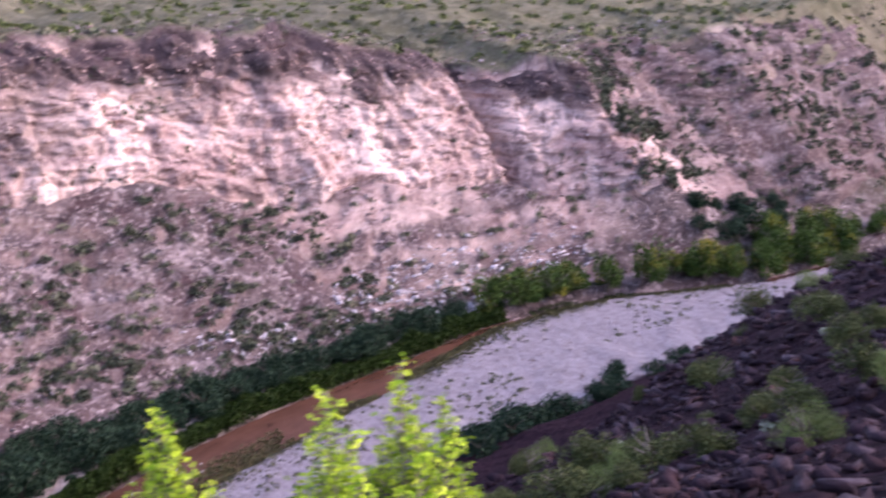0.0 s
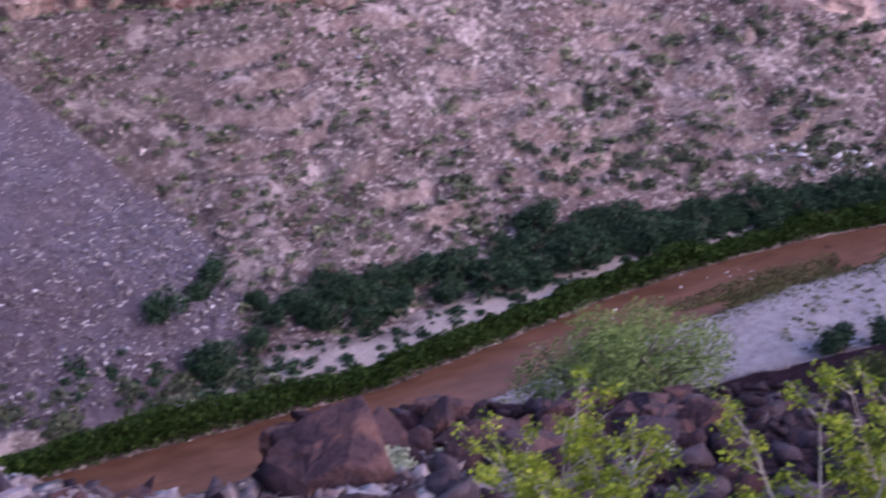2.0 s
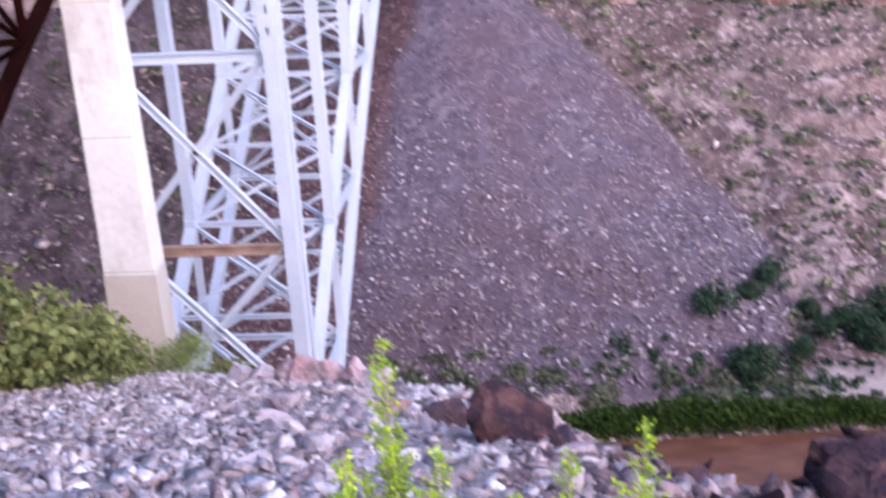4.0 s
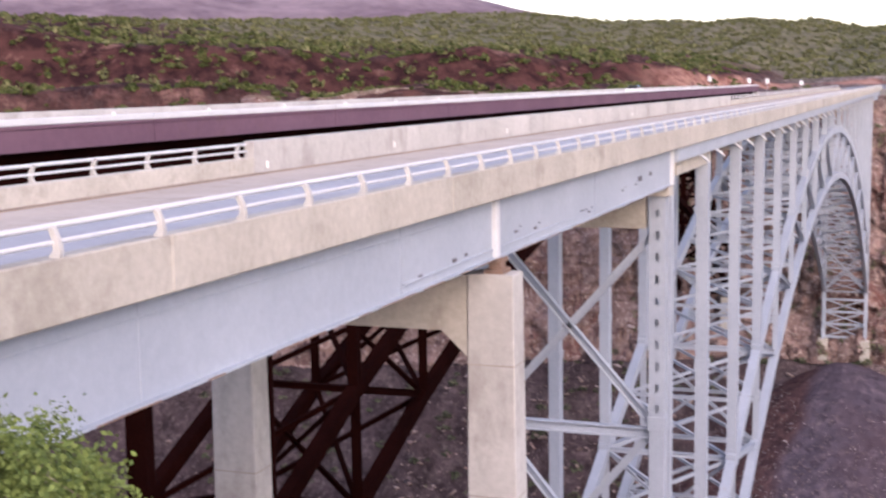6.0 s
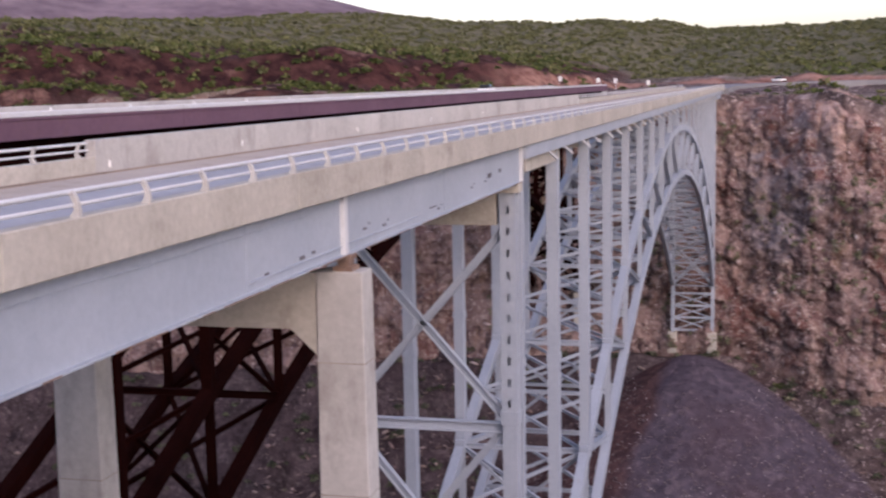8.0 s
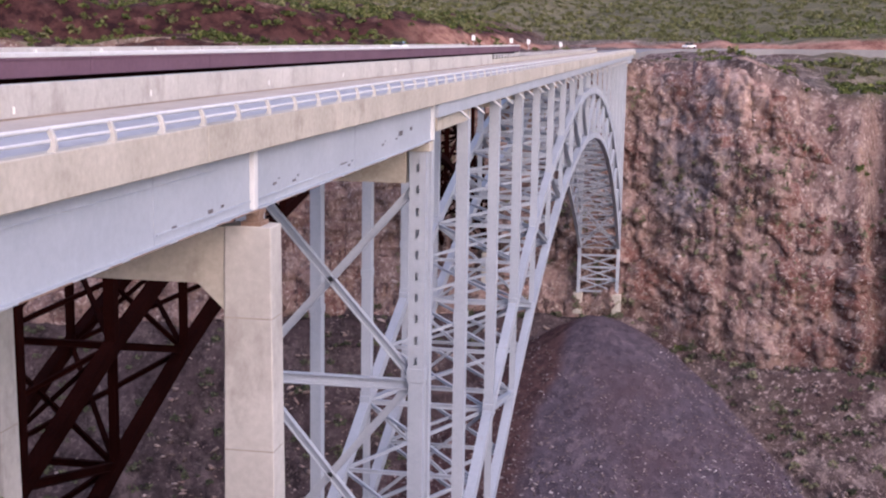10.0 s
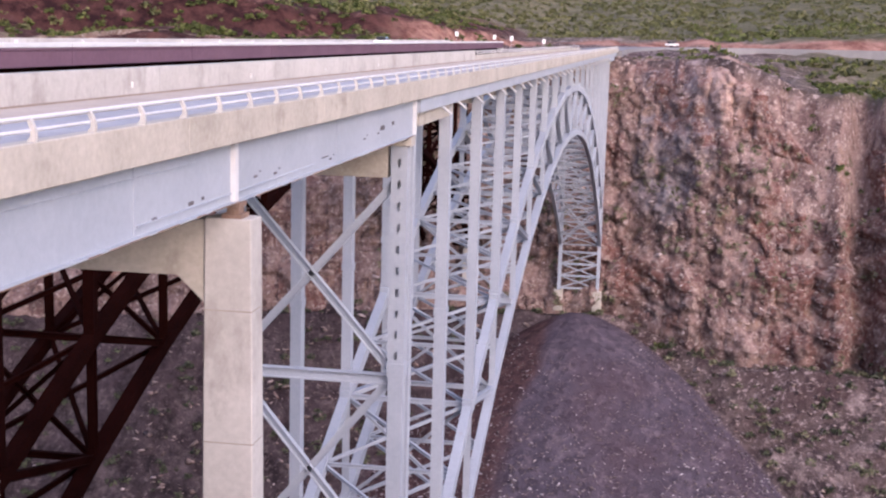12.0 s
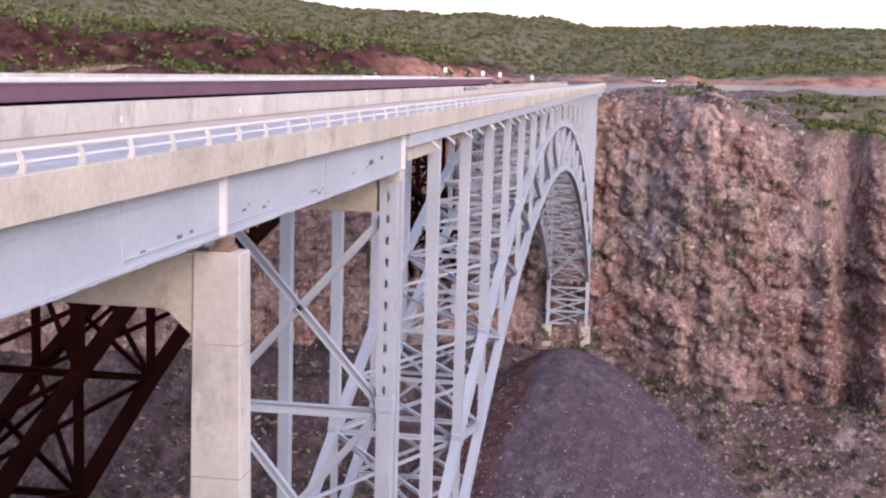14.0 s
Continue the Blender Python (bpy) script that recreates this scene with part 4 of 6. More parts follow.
for k in range(34):
    plate("reflector", BX - 0.2, BX - 0.08, 9.1 * k, 9.1 * k + 0.12, 1.47, 1.62, WHITE, brown)
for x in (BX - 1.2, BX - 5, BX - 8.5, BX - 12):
    member("plate_girder", (x, B_S, -1.05), (x, B_N, -1.05), 0.5, 1.9, SHADED_BROWN_STEEL, brown, 0.04)
BR = (BX - 1.5, BX - 11.5)
NB, PB = 16, (YN - Y0) / 16
bys = [Y0 + PB * i for i in range(NB + 1)]


def b_lower(y):
    return -10.6 - 0.00265 * (y - YC) ** 2


def b_upper(y):
    return -3.3 - 0.0024 * (y - YC) ** 2


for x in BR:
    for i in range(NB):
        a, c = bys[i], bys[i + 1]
        member("upper_chord", (x, a, b_upper(a)), (x, c, b_upper(c)), 0.95, 1.05, SHADED_BROWN_STEEL, brown)
        member("lower_chord", (x, a, b_lower(a)), (x, c, b_lower(c)), 0.95, 1.05, SHADED_BROWN_STEEL, brown)
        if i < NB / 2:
            member("rib_diagonal", (x, a, b_upper(a)), (x, c, b_lower(c)), 0.5, 0.6, SHADED_BROWN_STEEL, brown, 0.05)
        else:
            member("rib_diagonal", (x, a, b_lower(a)), (x, c, b_upper(c)), 0.5, 0.6, SHADED_BROWN_STEEL, brown, 0.05)
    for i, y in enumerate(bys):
        member("rib_post", (x, y, b_lower(y)), (x, y, b_upper(y)), 0.55, 0.65, SHADED_BROWN_STEEL, brown, 0.05)
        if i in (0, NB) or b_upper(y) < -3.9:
            member("spandrel_column", (x, y, b_upper(y) if 0 < i < NB else -44), (x, y, -2.0), 0.8, 0.8, SHADED_BROWN_STEEL, brown)
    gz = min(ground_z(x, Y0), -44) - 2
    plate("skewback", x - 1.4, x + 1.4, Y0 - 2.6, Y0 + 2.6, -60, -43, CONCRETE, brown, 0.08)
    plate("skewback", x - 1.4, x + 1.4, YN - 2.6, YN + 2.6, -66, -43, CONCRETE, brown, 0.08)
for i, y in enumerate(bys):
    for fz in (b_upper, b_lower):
        member("cross_strut", (BR[0], y, fz(y)), (BR[1], y, fz(y)), 0.45, 0.5, SHADED_BROWN_STEEL, brown, 0.05)
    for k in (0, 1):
        member("sway_brace", (BR[k], y, b_upper(y)), (BR[1 - k], y, b_lower(y)), 0.36, 0.36, SHADED_BROWN_STEEL, brown, 0.04)
    member("cap_beam", (BR[0] + 1, y, -1.9), (BR[1] - 1, y, -1.9), 0.5, 0.9, SHADED_BROWN_STEEL, brown, 0.05)
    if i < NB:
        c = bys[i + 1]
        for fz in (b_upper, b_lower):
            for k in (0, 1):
                member("lateral_brace", (BR[k], y, fz(y)), (BR[1 - k], c, fz(c)), 0.36, 0.36, SHADED_BROWN_STEEL, brown, 0.04)
plate("abutment", BX - 13, BX, B_N - 1, B_N + 0.6, -9, -0.05, PALE_CONCRETE, brown, 0.03)
plate("abutment", BX - 13, BX, B_S - 0.6, B_S + 1, -6, -0.05, PALE_CONCRETE, brown, 0.03)

# ---- plants and stones ----
def foliage(name, dark, light, yellow=None):
    m, nt, b = nodes_of(name)
    w = Net(nt)
    col = w.mix(w.island(), dark, light)
    col = w.mix(w.math("MULTIPLY", w.ramp(w.noise(w.position(), 0.6, 3), 0.45, 0.65), 0.6), col, tuple(c * 0.6 for c in dark))
    if yellow:
        col = w.mix(w.math("MULTIPLY", w.ramp(w.noise(w.position(), 0.16, 2), 0.56, 0.66), 0.8), col, yellow)
    w.put(b.inputs["Base Color"], col)
    b.inputs["Roughness"].default_value = 0.6
    b.inputs["Specular IOR Level"].default_value = 0.06
    return m


def stone_mat(name, colours, by_island=True, scale=2.0, spot=(0.30, 0.24, 0.22)):
    m, nt, b = nodes_of(name)
    w = Net(nt)
    r = w.island() if by_island else w.random()
    ramp = w.node("ShaderNodeValToRGB")
    w.put(ramp.inputs["Fac"], r)
    el = ramp.color_ramp.elements
    el[0].position, el[0].color = 0.0, (*colours[0], 1)
    el[1].position, el[1].color = 1.0, (*colours[-1], 1)
    for i, c in enumerate(colours[1:-1], 1):
        e = el.new(i / (len(colours) - 1))
        e.color = (*c, 1)
    P = w.position()
    spots = w.ramp(w.noise(P, scale, 6, 0.7), 0.45, 0.57)
    col = w.mix(w.math("MULTIPLY", spots, 0.55), ramp.outputs["Color"], spot)
    col = w.mix(w.math("MULTIPLY", w.ramp(w.noise(P, scale * 1.3, 5, 0.65), 0.54, 0.66), 0.7), col, tuple(c * 0.35 for c in spot))
    w.put(b.inputs["Base Color"], col)
    b.inputs["Roughness"].default_value = 0.9
    b.inputs["Specular IOR Level"].default_value = 0.05
    w.bump(b, w.math("ADD", w.noise(P, scale * 5, 5, 0.7), w.voronoi(P, scale * 2.0)), 0.8, 0.05)
    return m


LEAF_DARK = foliage("dark_riverside_leaves", (0.010, 0.025, 0.014), (0.05, 0.088, 0.048))
LEAF_HEDGE = foliage("thicket_leaves", (0.011, 0.026, 0.005), (0.046, 0.076, 0.015))
LEAF_SCRUB = foliage("scrub_leaves", (0.11, 0.112, 0.068), (0.25, 0.245, 0.155))
LEAF_BRIGHT = foliage("sunlit_creosote_leaves", (0.09, 0.20, 0.008), (0.54, 0.68, 0.045))
LEAF_OLIVE = foliage("olive_leaves", (0.07, 0.11, 0.01), (0.33, 0.36, 0.035))
LEAF_NEAR = foliage("near_shrub_leaves", (0.035, 0.052, 0.016), (0.14, 0.155, 0.055))
LEAF_PALO = foliage("pale_green_twigs", (0.085, 0.125, 0.036), (0.22, 0.28, 0.085))
LEAF_SAGE = foliage("grey_sage_leaves", (0.045, 0.055, 0.035), (0.13, 0.14, 0.085))
LEAF_MID = foliage("feathery_olive_leaves", (0.06, 0.08, 0.025), (0.19, 0.21, 0.075))
LEAF_PALE = foliage("pale_cushion_leaves", (0.30, 0.33, 0.22), (0.52, 0.54, 0.40))
LEAF_REED = foliage("olive_reeds", (0.055, 0.055, 0.024), (0.14, 0.13, 0.055))
LEAF_YELLOW = foliage("yellowing_leaves", (0.028, 0.065, 0.014), (0.10, 0.155, 0.032), (0.30, 0.26, 0.035))
TWIG = surface("bleached_twigs", (0.22, 0.18, 0.15), (0.38, 0.33, 0.28), 6, 0.9)
BARK = surface("grey_bark", (0.13, 0.10, 0.08), (0.24, 0.20, 0.17), 6, 0.9)
ROCK_DARK = stone_mat("dark_basalt", [(0.022, 0.014, 0.019), (0.04, 0.025, 0.032), (0.056, 0.032, 0.036), (0.052, 0.041, 0.052)], False, 1.6, (0.15, 0.075, 0.062))
ROCK_MIX = stone_mat("mixed_broken_stone", [(0.09, 0.068, 0.078), (0.34, 0.29, 0.285), (0.72, 0.655, 0.63), (0.24, 0.15, 0.14), (0.51, 0.44, 0.43), (0.17, 0.105, 0.11), (0.90, 0.85, 0.84)], True, 6, (0.46, 0.385, 0.385))
ROCK_CREAM = stone_mat("cream_cliff_stone", [(0.26, 0.17, 0.155), (0.50, 0.36, 0.32), (0.70, 0.52, 0.45), (0.17, 0.105, 0.10), (0.60, 0.44, 0.39)], True, 1.0, (0.42, 0.29, 0.26))
ROCK_BROWN = stone_mat("brown_broken_stone", [(0.05, 0.032, 0.037), (0.17, 0.11, 0.115), (0.34, 0.26, 0.26), (0.10, 0.056, 0.056), (0.48, 0.41, 0.41), (0.21, 0.125, 0.115)], True, 6, (0.26, 0.185, 0.18))
ROCK_MIX_OB = stone_mat("mixed_boulder_stone", [(0.10, 0.07, 0.08), (0.24, 0.195, 0.215), (0.38, 0.335, 0.355), (0.24, 0.13, 0.125), (0.50, 0.44, 0.45)], False, 2.5, (0.42, 0.365, 0.375))
ROCK_CONE = stone_mat("dumped_stone", [(0.06, 0.048, 0.055), (0.12, 0.095, 0.105), (0.16, 0.13, 0.14), (0.22, 0.185, 0.20), (0.62, 0.56, 0.58)], True, 1.5)
ROCK_SLOPE = stone_mat("slope_stone", [(0.09, 0.06, 0.055), (0.20, 0.15, 0.13), (0.36, 0.29, 0.26), (0.16, 0.095, 0.085), (0.62, 0.53, 0.50)], True, 1.0)
LEAF_OLIVE2 = foliage("hill_scrub_leaves", (0.075, 0.086, 0.036), (0.18, 0.175, 0.085))
ROCK_BASALT = stone_mat("basalt_rubble", [(0.012, 0.007, 0.010), (0.030, 0.018, 0.023), (0.045, 0.026, 0.032), (0.10, 0.075, 0.085), (0.04, 0.017, 0.017)], True, 3, (0.045, 0.026, 0.030))
ROCK_WHITE = stone_mat("white_stone", [(0.46, 0.42, 0.42), (0.60, 0.55, 0.55), (0.78, 0.74, 0.74)], True, 1.0, (0.52, 0.46, 0.46))

rng = np.random.default_rng(7)


def leaves(points, size, rand, flat=0.0, long=1.6):
    """Leaf-shaped quads, one at each point, turned at random."""
    n = len(points)
    a = rand.normal(size=(n, 3))
    a[:, 2] *= 1 - flat
    a /= np.linalg.norm(a, axis=1, keepdims=True)
    c = np.cross(a, rand.normal(size=(n, 3)))
    c /= np.linalg.norm(c, axis=1, keepdims=True)
    s = (size * rand.uniform(0.6, 1.4, n))[:, None]
    p = np.asarray(points)
    v = np.stack([p - a * s * long / 2, p + c * s / 2, p + a * s * long / 2, p - c * s / 2], 1).reshape(-1, 3)
    return v, np.arange(4 * n).reshape(-1, 4)


def clump(rand, n, rx, ry, rz, lobes=15, tight=0.33):
    """Points of an uneven crown made of lobes, its foot at z = 0."""
    d = rand.normal(size=(lobes, 3))
    d /= np.linalg.norm(d, axis=1, keepdims=True)
    d[:, 2] = np.abs(d[:, 2]) * 0.9
    cen = d * rand.uniform(0.35, 0.8, (lobes, 1))
    pick = rand.integers(0, lobes, n)
    q = rand.normal(size=(n, 3))
    q /= np.linalg.norm(q, axis=1, keepdims=True)
    p = cen[pick] + q * (tight * rand.uniform(0.55, 1.1, (n, 1)))
    p[:, 2] = np.abs(p[:, 2] + 0.12)
    return p * (rx, ry, rz)


def limb(bm, p, q, r0, r1, n=6):
    p, q = Vector(p), Vector(q)
    d = (q - p).normalized()
    s = d.orthogonal().normalized()
    t = d.cross(s)
    a = [bm.verts.new(e + (s * cos(2 * pi * i / n) + t * sin(2 * pi * i / n)) * r) for e, r in ((p, r0), (q, r1)) for i in range(n)]
    for i in range(n):
        j = (i + 1) % n
        bm.faces.new((a[i], a[j], a[n + j], a[n + i]))
    bm.faces.new(a[n:])


def make_tree(name, label, seed, rx, rz, n, size, leaf, lift=0.6):
    rand = np.random.default_rng(seed)
    ob = thing(name, label, "tree" if name == "tree" else "shrub")
    bm = bmesh.new()
    top = rz * 0.75 + lift
    for k in range(3 + seed % 3):
        ang, out = rand.uniform(0, 2 * pi), rand.uniform(0.25, 0.6) * rx
        p, q = (0.1 * cos(ang), 0.1 * sin(ang), -0.4), (out * 0.45 * cos(ang), out * 0.45 * sin(ang), top * 0.5)
        limb(bm, p, q, 0.05 * rx, 0.032 * rx)
        for j in range(2):
            ang2 = ang + rand.uniform(-0.7, 0.7)
            limb(bm, q, (out * 1.2 * cos(ang2), out * 1.2 * sin(ang2), top * rand.uniform(0.8, 1.05)), 0.03 * rx, 0.01 * rx)
    part("trunk", bm, BARK, ob)
    pts = clump(rand, n, rx, rx * rand.uniform(0.8, 1.15), rz)
    pts[:, 2] += lift
    v, f = leaves(pts, size, rand)
    from_arrays("crown", v, f, leaf, ob)
    return ob


def place(proto, spots, rand, group, lo=0.8, hi=1.25, first=True):
    """Copies of prototypes at spots (x, y); the prototypes take the first ones."""
    for i, (x, y) in enumerate(spots):
        ob = proto[i % len(proto)]
        sc = rand.uniform(lo, hi)
        m = pose(x, y, ground_z(x, y) - 0.1, 0, 0, rand.uniform(0, 360))
        if i >= len(proto):
            ob = copy_thing(ob, m)
        else:
            ob.matrix_basis = m
        ob.scale = (sc, sc, sc * rand.uniform(0.85, 1.1))
        ob["group"] = group


# trees and large bushes on the far terrace
rand = np.random.default_rng(11)
dark_trees = [make_tree("tree", "dark green bushy riverside tree on the sandy terrace", s, 4.1, 4.4, 2000, 0.29, LEAF_DARK) for s in (1, 2, 3, 4)]
spots = []
for x, off in ((33, 24), (38, 14), (47, 17), (52, 22), (56, 24), (60, 18), (63, 26), (68, 21), (66, 15), (72, 25), (76, 19), (82, 22), (85, 14), (88, 18), (94, 12), (97, 17),
               (101, 20), (104, 11), (108, 15), (112, 9), (116, 13), (120, 17), (123, 9), (128, 12), (132, 7), (137, 10), (143, 8), (151, 6), (158, 9), (170, 5), (174, 8), (181, 5), (196, 6), (202, 5), (207, 8),
               (222, 5), (238, 4), (40, 29), (44, 33), (58, 21), (65, 22), (70, 17), (74, 22), (79, 24), (91, 21), (94, 17), (99, 13), (106, 19), (110, 21), (113, 14), (118, 9), (125, 14), (134, 12), (140, 5), (146, 11), (50, 28), (102, 14), (107, 17), (109, 11), (114, 18), (117, 15), (121, 12), (124, 18), (127, 8), (130, 16), (133, 10), (138, 14), (142, 9), (147, 7), (153, 10)):
    spots.append((x + rand.uniform(-1, 1), float(far_bank(x)) + off + rand.uniform(-1, 1)))
for k in range(26):
    x = rand.uniform(150, 250)
    spots.append((x, float(far_bank(x)) + rand.uniform(3, 12 if x < 170 else 7)))
for x, off in ((322, 20), (327, 25), (331, 18), (336, 27), (340, 21), (346, 26), (351, 19), (357, 24)):
    spots.append((float(x), float(far_bank(x)) + off))
place(dark_trees, spots, rand, "trees on the far river bank", 0.75, 1.5)
yellow_trees = [make_tree("tree", "green and yellowing cottonwood tree at the river bend", s, 4.4, 6.0, 1900, 0.32, LEAF_YELLOW, 1.0) for s in (6, 7, 8)]
spots = [(x, float(far_bank(x)) + off) for x, off in ((250, 4), (258, 3), (268, 3), (276, 5), (284, 2), (296, 3), (304, 5), (309, 2), (316, 2), (324, 1), (333, 2), (342, 1), (350, 2), (358, 1), (312, 6), (320, 9), (328, 4), (337, 8), (345, 5), (352, 10), (360, 6), (369, 9), (378, 5), (388, 8), (398, 6), (341, 14), (366, 15))]
place(yellow_trees, spots, rand, "trees at the river bend", 1.0, 1.6)
# thicket at the water's edge
n = 70000
hx = rand.uniform(-60, 250, n)
wob = 4.5 + 1.4 * wave(hx * 0.16, hx * 0.0, 5) + 0.6 * wave(hx * 0.5, hx * 0.0, 6)
hu = -1.5 + rand.uniform(0, 1, n) * (4.6 + 1.2 * wave(hx * 0.1, hx * 0, 8))
hz = WATER + 0.3 + np.abs(rand.beta(1.6, 1.1, n)) * wob * np.sqrt(np.clip(1.15 - ((hu - 0.8) / 3.0) ** 2, 0.1, 1))
v, f = leaves(np.stack([hx, far_bank(hx) + hu, hz], -1), 0.45, rand)
tagged(from_arrays("thicket", v, f, LEAF_HEDGE), "dense green thicket along the water's edge", "bushes", kind="stuff")
n = 9000
hx = rand.uniform(128, 290, n)
keep = wave(hx * 0.09, hx * 0, 15) > -0.25
hx = hx[keep]
hz = WATER + 0.2 + rand.uniform(0, 1.3, len(hx)) * (0.6 + 0.5 * wave(hx * 0.2, hx * 0, 16))
v, f = leaves(np.stack([hx, far_bank(hx) + rand.uniform(-0.5, 3, len(hx)), hz], -1), 0.34, rand)
tagged(from_arrays("thicket", v, f, LEAF_HEDGE), "green reeds and bushes along the shallow bend", "bushes", kind="stuff")


n = 26000
hx = rand.uniform(92, 310, n)
hv = np.abs(rand.normal(0, 1.0, n)) * np.interp(hx, (92, 110, 190, 230, 310), (2, 3, 4, 3.0, 2.6)) - rand.random(n) * np.interp(hx, (92, 112, 185, 225), (0.5, 8.5, 8.0, 0.5))
keep = wave(hx * 0.07, hv * 0.22, 25) > np.where(hv < -1, 0.05, -0.4)
hx, hv = hx[keep], hv[keep]
hz = np.maximum(WATER, heights(hx, near_bank(hx) - hv + 2.2)) + 0.05 + rand.uniform(0, 0.8, len(hx)) * (0.7 + 0.4 * wave(hx * 0.2, hx * 0, 26)) * np.clip(1.3 - hv / 9, 0.15, 1) * np.where(hv < -1, 0.4, 1)
v, f = leaves(np.stack([hx, near_bank(hx) - hv + 2.2, hz], -1), 0.34, rand)
tagged(from_arrays("thicket", v, f, LEAF_REED), "low olive reeds between the river and the gravel bar", "reeds", kind="stuff")


def scatter(name, label, xs, ys_, leaf, r0, r1, per, size, rand, category="shrubs"):
    zs = heights(xs, ys_)
    n = len(xs)
    r = rand.uniform(r0, r1, n)
    d = rand.normal(size=(n, per, 3))
    d /= np.linalg.norm(d, axis=2, keepdims=True)
    d *= rand.uniform(0.45, 1.05, (n, per, 1))
    d[:, :, 2] = np.abs(d[:, :, 2]) * 0.85
    pts = np.stack([xs, ys_, zs], -1)[:, None, :] + d * r[:, None, None]
    v, f = leaves(pts.reshape(-1, 3), np.repeat(r * size, per), rand)
    return tagged(from_arrays(name, v, f, leaf), label, category, kind="stuff")


rand = np.random.default_rng(19)
n = 420
sx = rand.uniform(10, 290, n)
sy = far_bank(sx) + rand.uniform(4, 17, n)
scatter("scrub", "small dark green bushes on the sandy terrace", sx, sy, LEAF_DARK, 0.5, 1.6, 60, 0.32, rand)
n = 110
sx = rand.uniform(-25, 45, n)
sy = far_bank(sx) + rand.uniform(3.5, 13, n)
scatter("scrub", "grey-green bushes at the foot of the dumped cone", sx, sy, LEAF_SAGE, 0.7, 2.2, 90, 0.26, rand)
n = 900
sx = rand.uniform(70, 320, n)
sy = near_bank(sx) - rand.uniform(-0.5, 26, n) ** 1.0
keep = (wave(sx * 0.06, sy * 0.09, 23) > 0.1) | (near_bank(sx) - sy < 3)
scatter("scrub", "low green plants on the edge of the gravel bar", sx[keep], sy[keep], LEAF_SCRUB, 0.25, 0.8, 18, 0.5, rand)
# scrub on the far slope, on the plateau and on the hill
rand = np.random.default_rng(21)
n = 3200
sx, su = rand.uniform(-140, 640, n), rand.uniform(14, 100, n) ** 1.0
sy = far_bank(sx) + su
_, cov = land(sx, sy)
keep = (sx > -12) & (cov["scree"] < 0.3) & (cov["cliff"] < 0.5 + 0.4 * rand.random(n)) & (wave(sx * 0.05, sy * 0.05, 3) > -0.5 + rand.normal(0, 0.4, n))
scatter("scrub", "low grey-green desert scrub on the canyon slopes", sx[keep], sy[keep], LEAF_SCRUB, 0.5, 1.9, 40, 0.36, rand)
n = 900
sx = rand.uniform(95, 230, n)
sy = far_bank(sx) + 12 + rand.random(n) ** 1.5 * 42
keep = wave(sx * 0.07, sy * 0.07, 43) > -0.2
scatter("scrub", "dark green bushes on the lower canyon slope", sx[keep], sy[keep], LEAF_SAGE, 0.7, 2.1, 46, 0.33, rand)
n = 3800
sx, sy = rand.uniform(10, 620, n), rand.uniform(200, 560, n)
_, cov = land(sx, sy)
keep = (cov["green"] > 0.5) & ~((sx > -60) & (sy > 375) & (sy < 446))
scatter("scrub", "green scrub on the plateau above the canyon rim", sx[keep], sy[keep], LEAF_MID, 0.8, 1.9, 26, 0.5, rand)
n = 17000
az_, dd = np.radians(rand.uniform(-14, 48, n)), rand.uniform(0.12, 1, n) ** 0.6 * 1150
sx, sy = -np.sin(az_) * dd, np.cos(az_) * dd
_, cov = land(sx, sy)
keep = (sy > far_bank(sx) + 100) & (cov["green"] + cov["redcut"] * 0.6 + 0.4 > rand.random(n)) & ~((np.abs(sx + 15) < 16) & (sy < 420)) & ~((sx > -60) & (sx < 260) & (sy > 375) & (sy < 446)) & (cov["bank"] < 0.2)
scatter("scrub", "green desert scrub covering the hill", sx[keep], sy[keep], LEAF_OLIVE2, 0.8, 1.8, 18, 0.55, rand)
n = 5200
az_, dd = np.radians(rand.uniform(5, 48, n)), rand.uniform(230, 520, n)
sx, sy = -np.sin(az_) * dd, np.cos(az_) * dd
_, cov = land(sx, sy)
keep = (cov["redcut"] > 0.3) & (sx < -52) & (wave(sx * 0.06, sy * 0.06, 33) > -0.35)
scatter("scrub", "green bushes on the dark red road bank", sx[keep], sy[keep], LEAF_NEAR, 0.5, 1.6, 26, 0.5, rand)
n = 700
sx, sy = rand.uniform(-6, 70, n), rand.uniform(270, 330, n)
_, cov = land(sx, sy)
keep = (cov["green"] > 0.3) | (rand.random(n) < 0.12)
scatter("scrub", "bushes along the far canyon rim", sx[keep], sy[keep], LEAF_NEAR, 0.5, 1.5, 30, 0.45, rand)
n = 1500
sx = rand.uniform(-150, 95, n)
sy = far_bank(sx) + rand.uniform(22, 104, n)
_, cov = land(sx, sy)
keep = (cov["scree"] < 0.3) & (cov["cliff"] < 0.6)
scatter("scrub", "grey-green sage on the slope below the bridges", sx[keep], sy[keep], LEAF_SAGE, 0.5, 1.4, 28, 0.42, rand)
# loose stone on the cone, the slopes and the banks
shapes = []


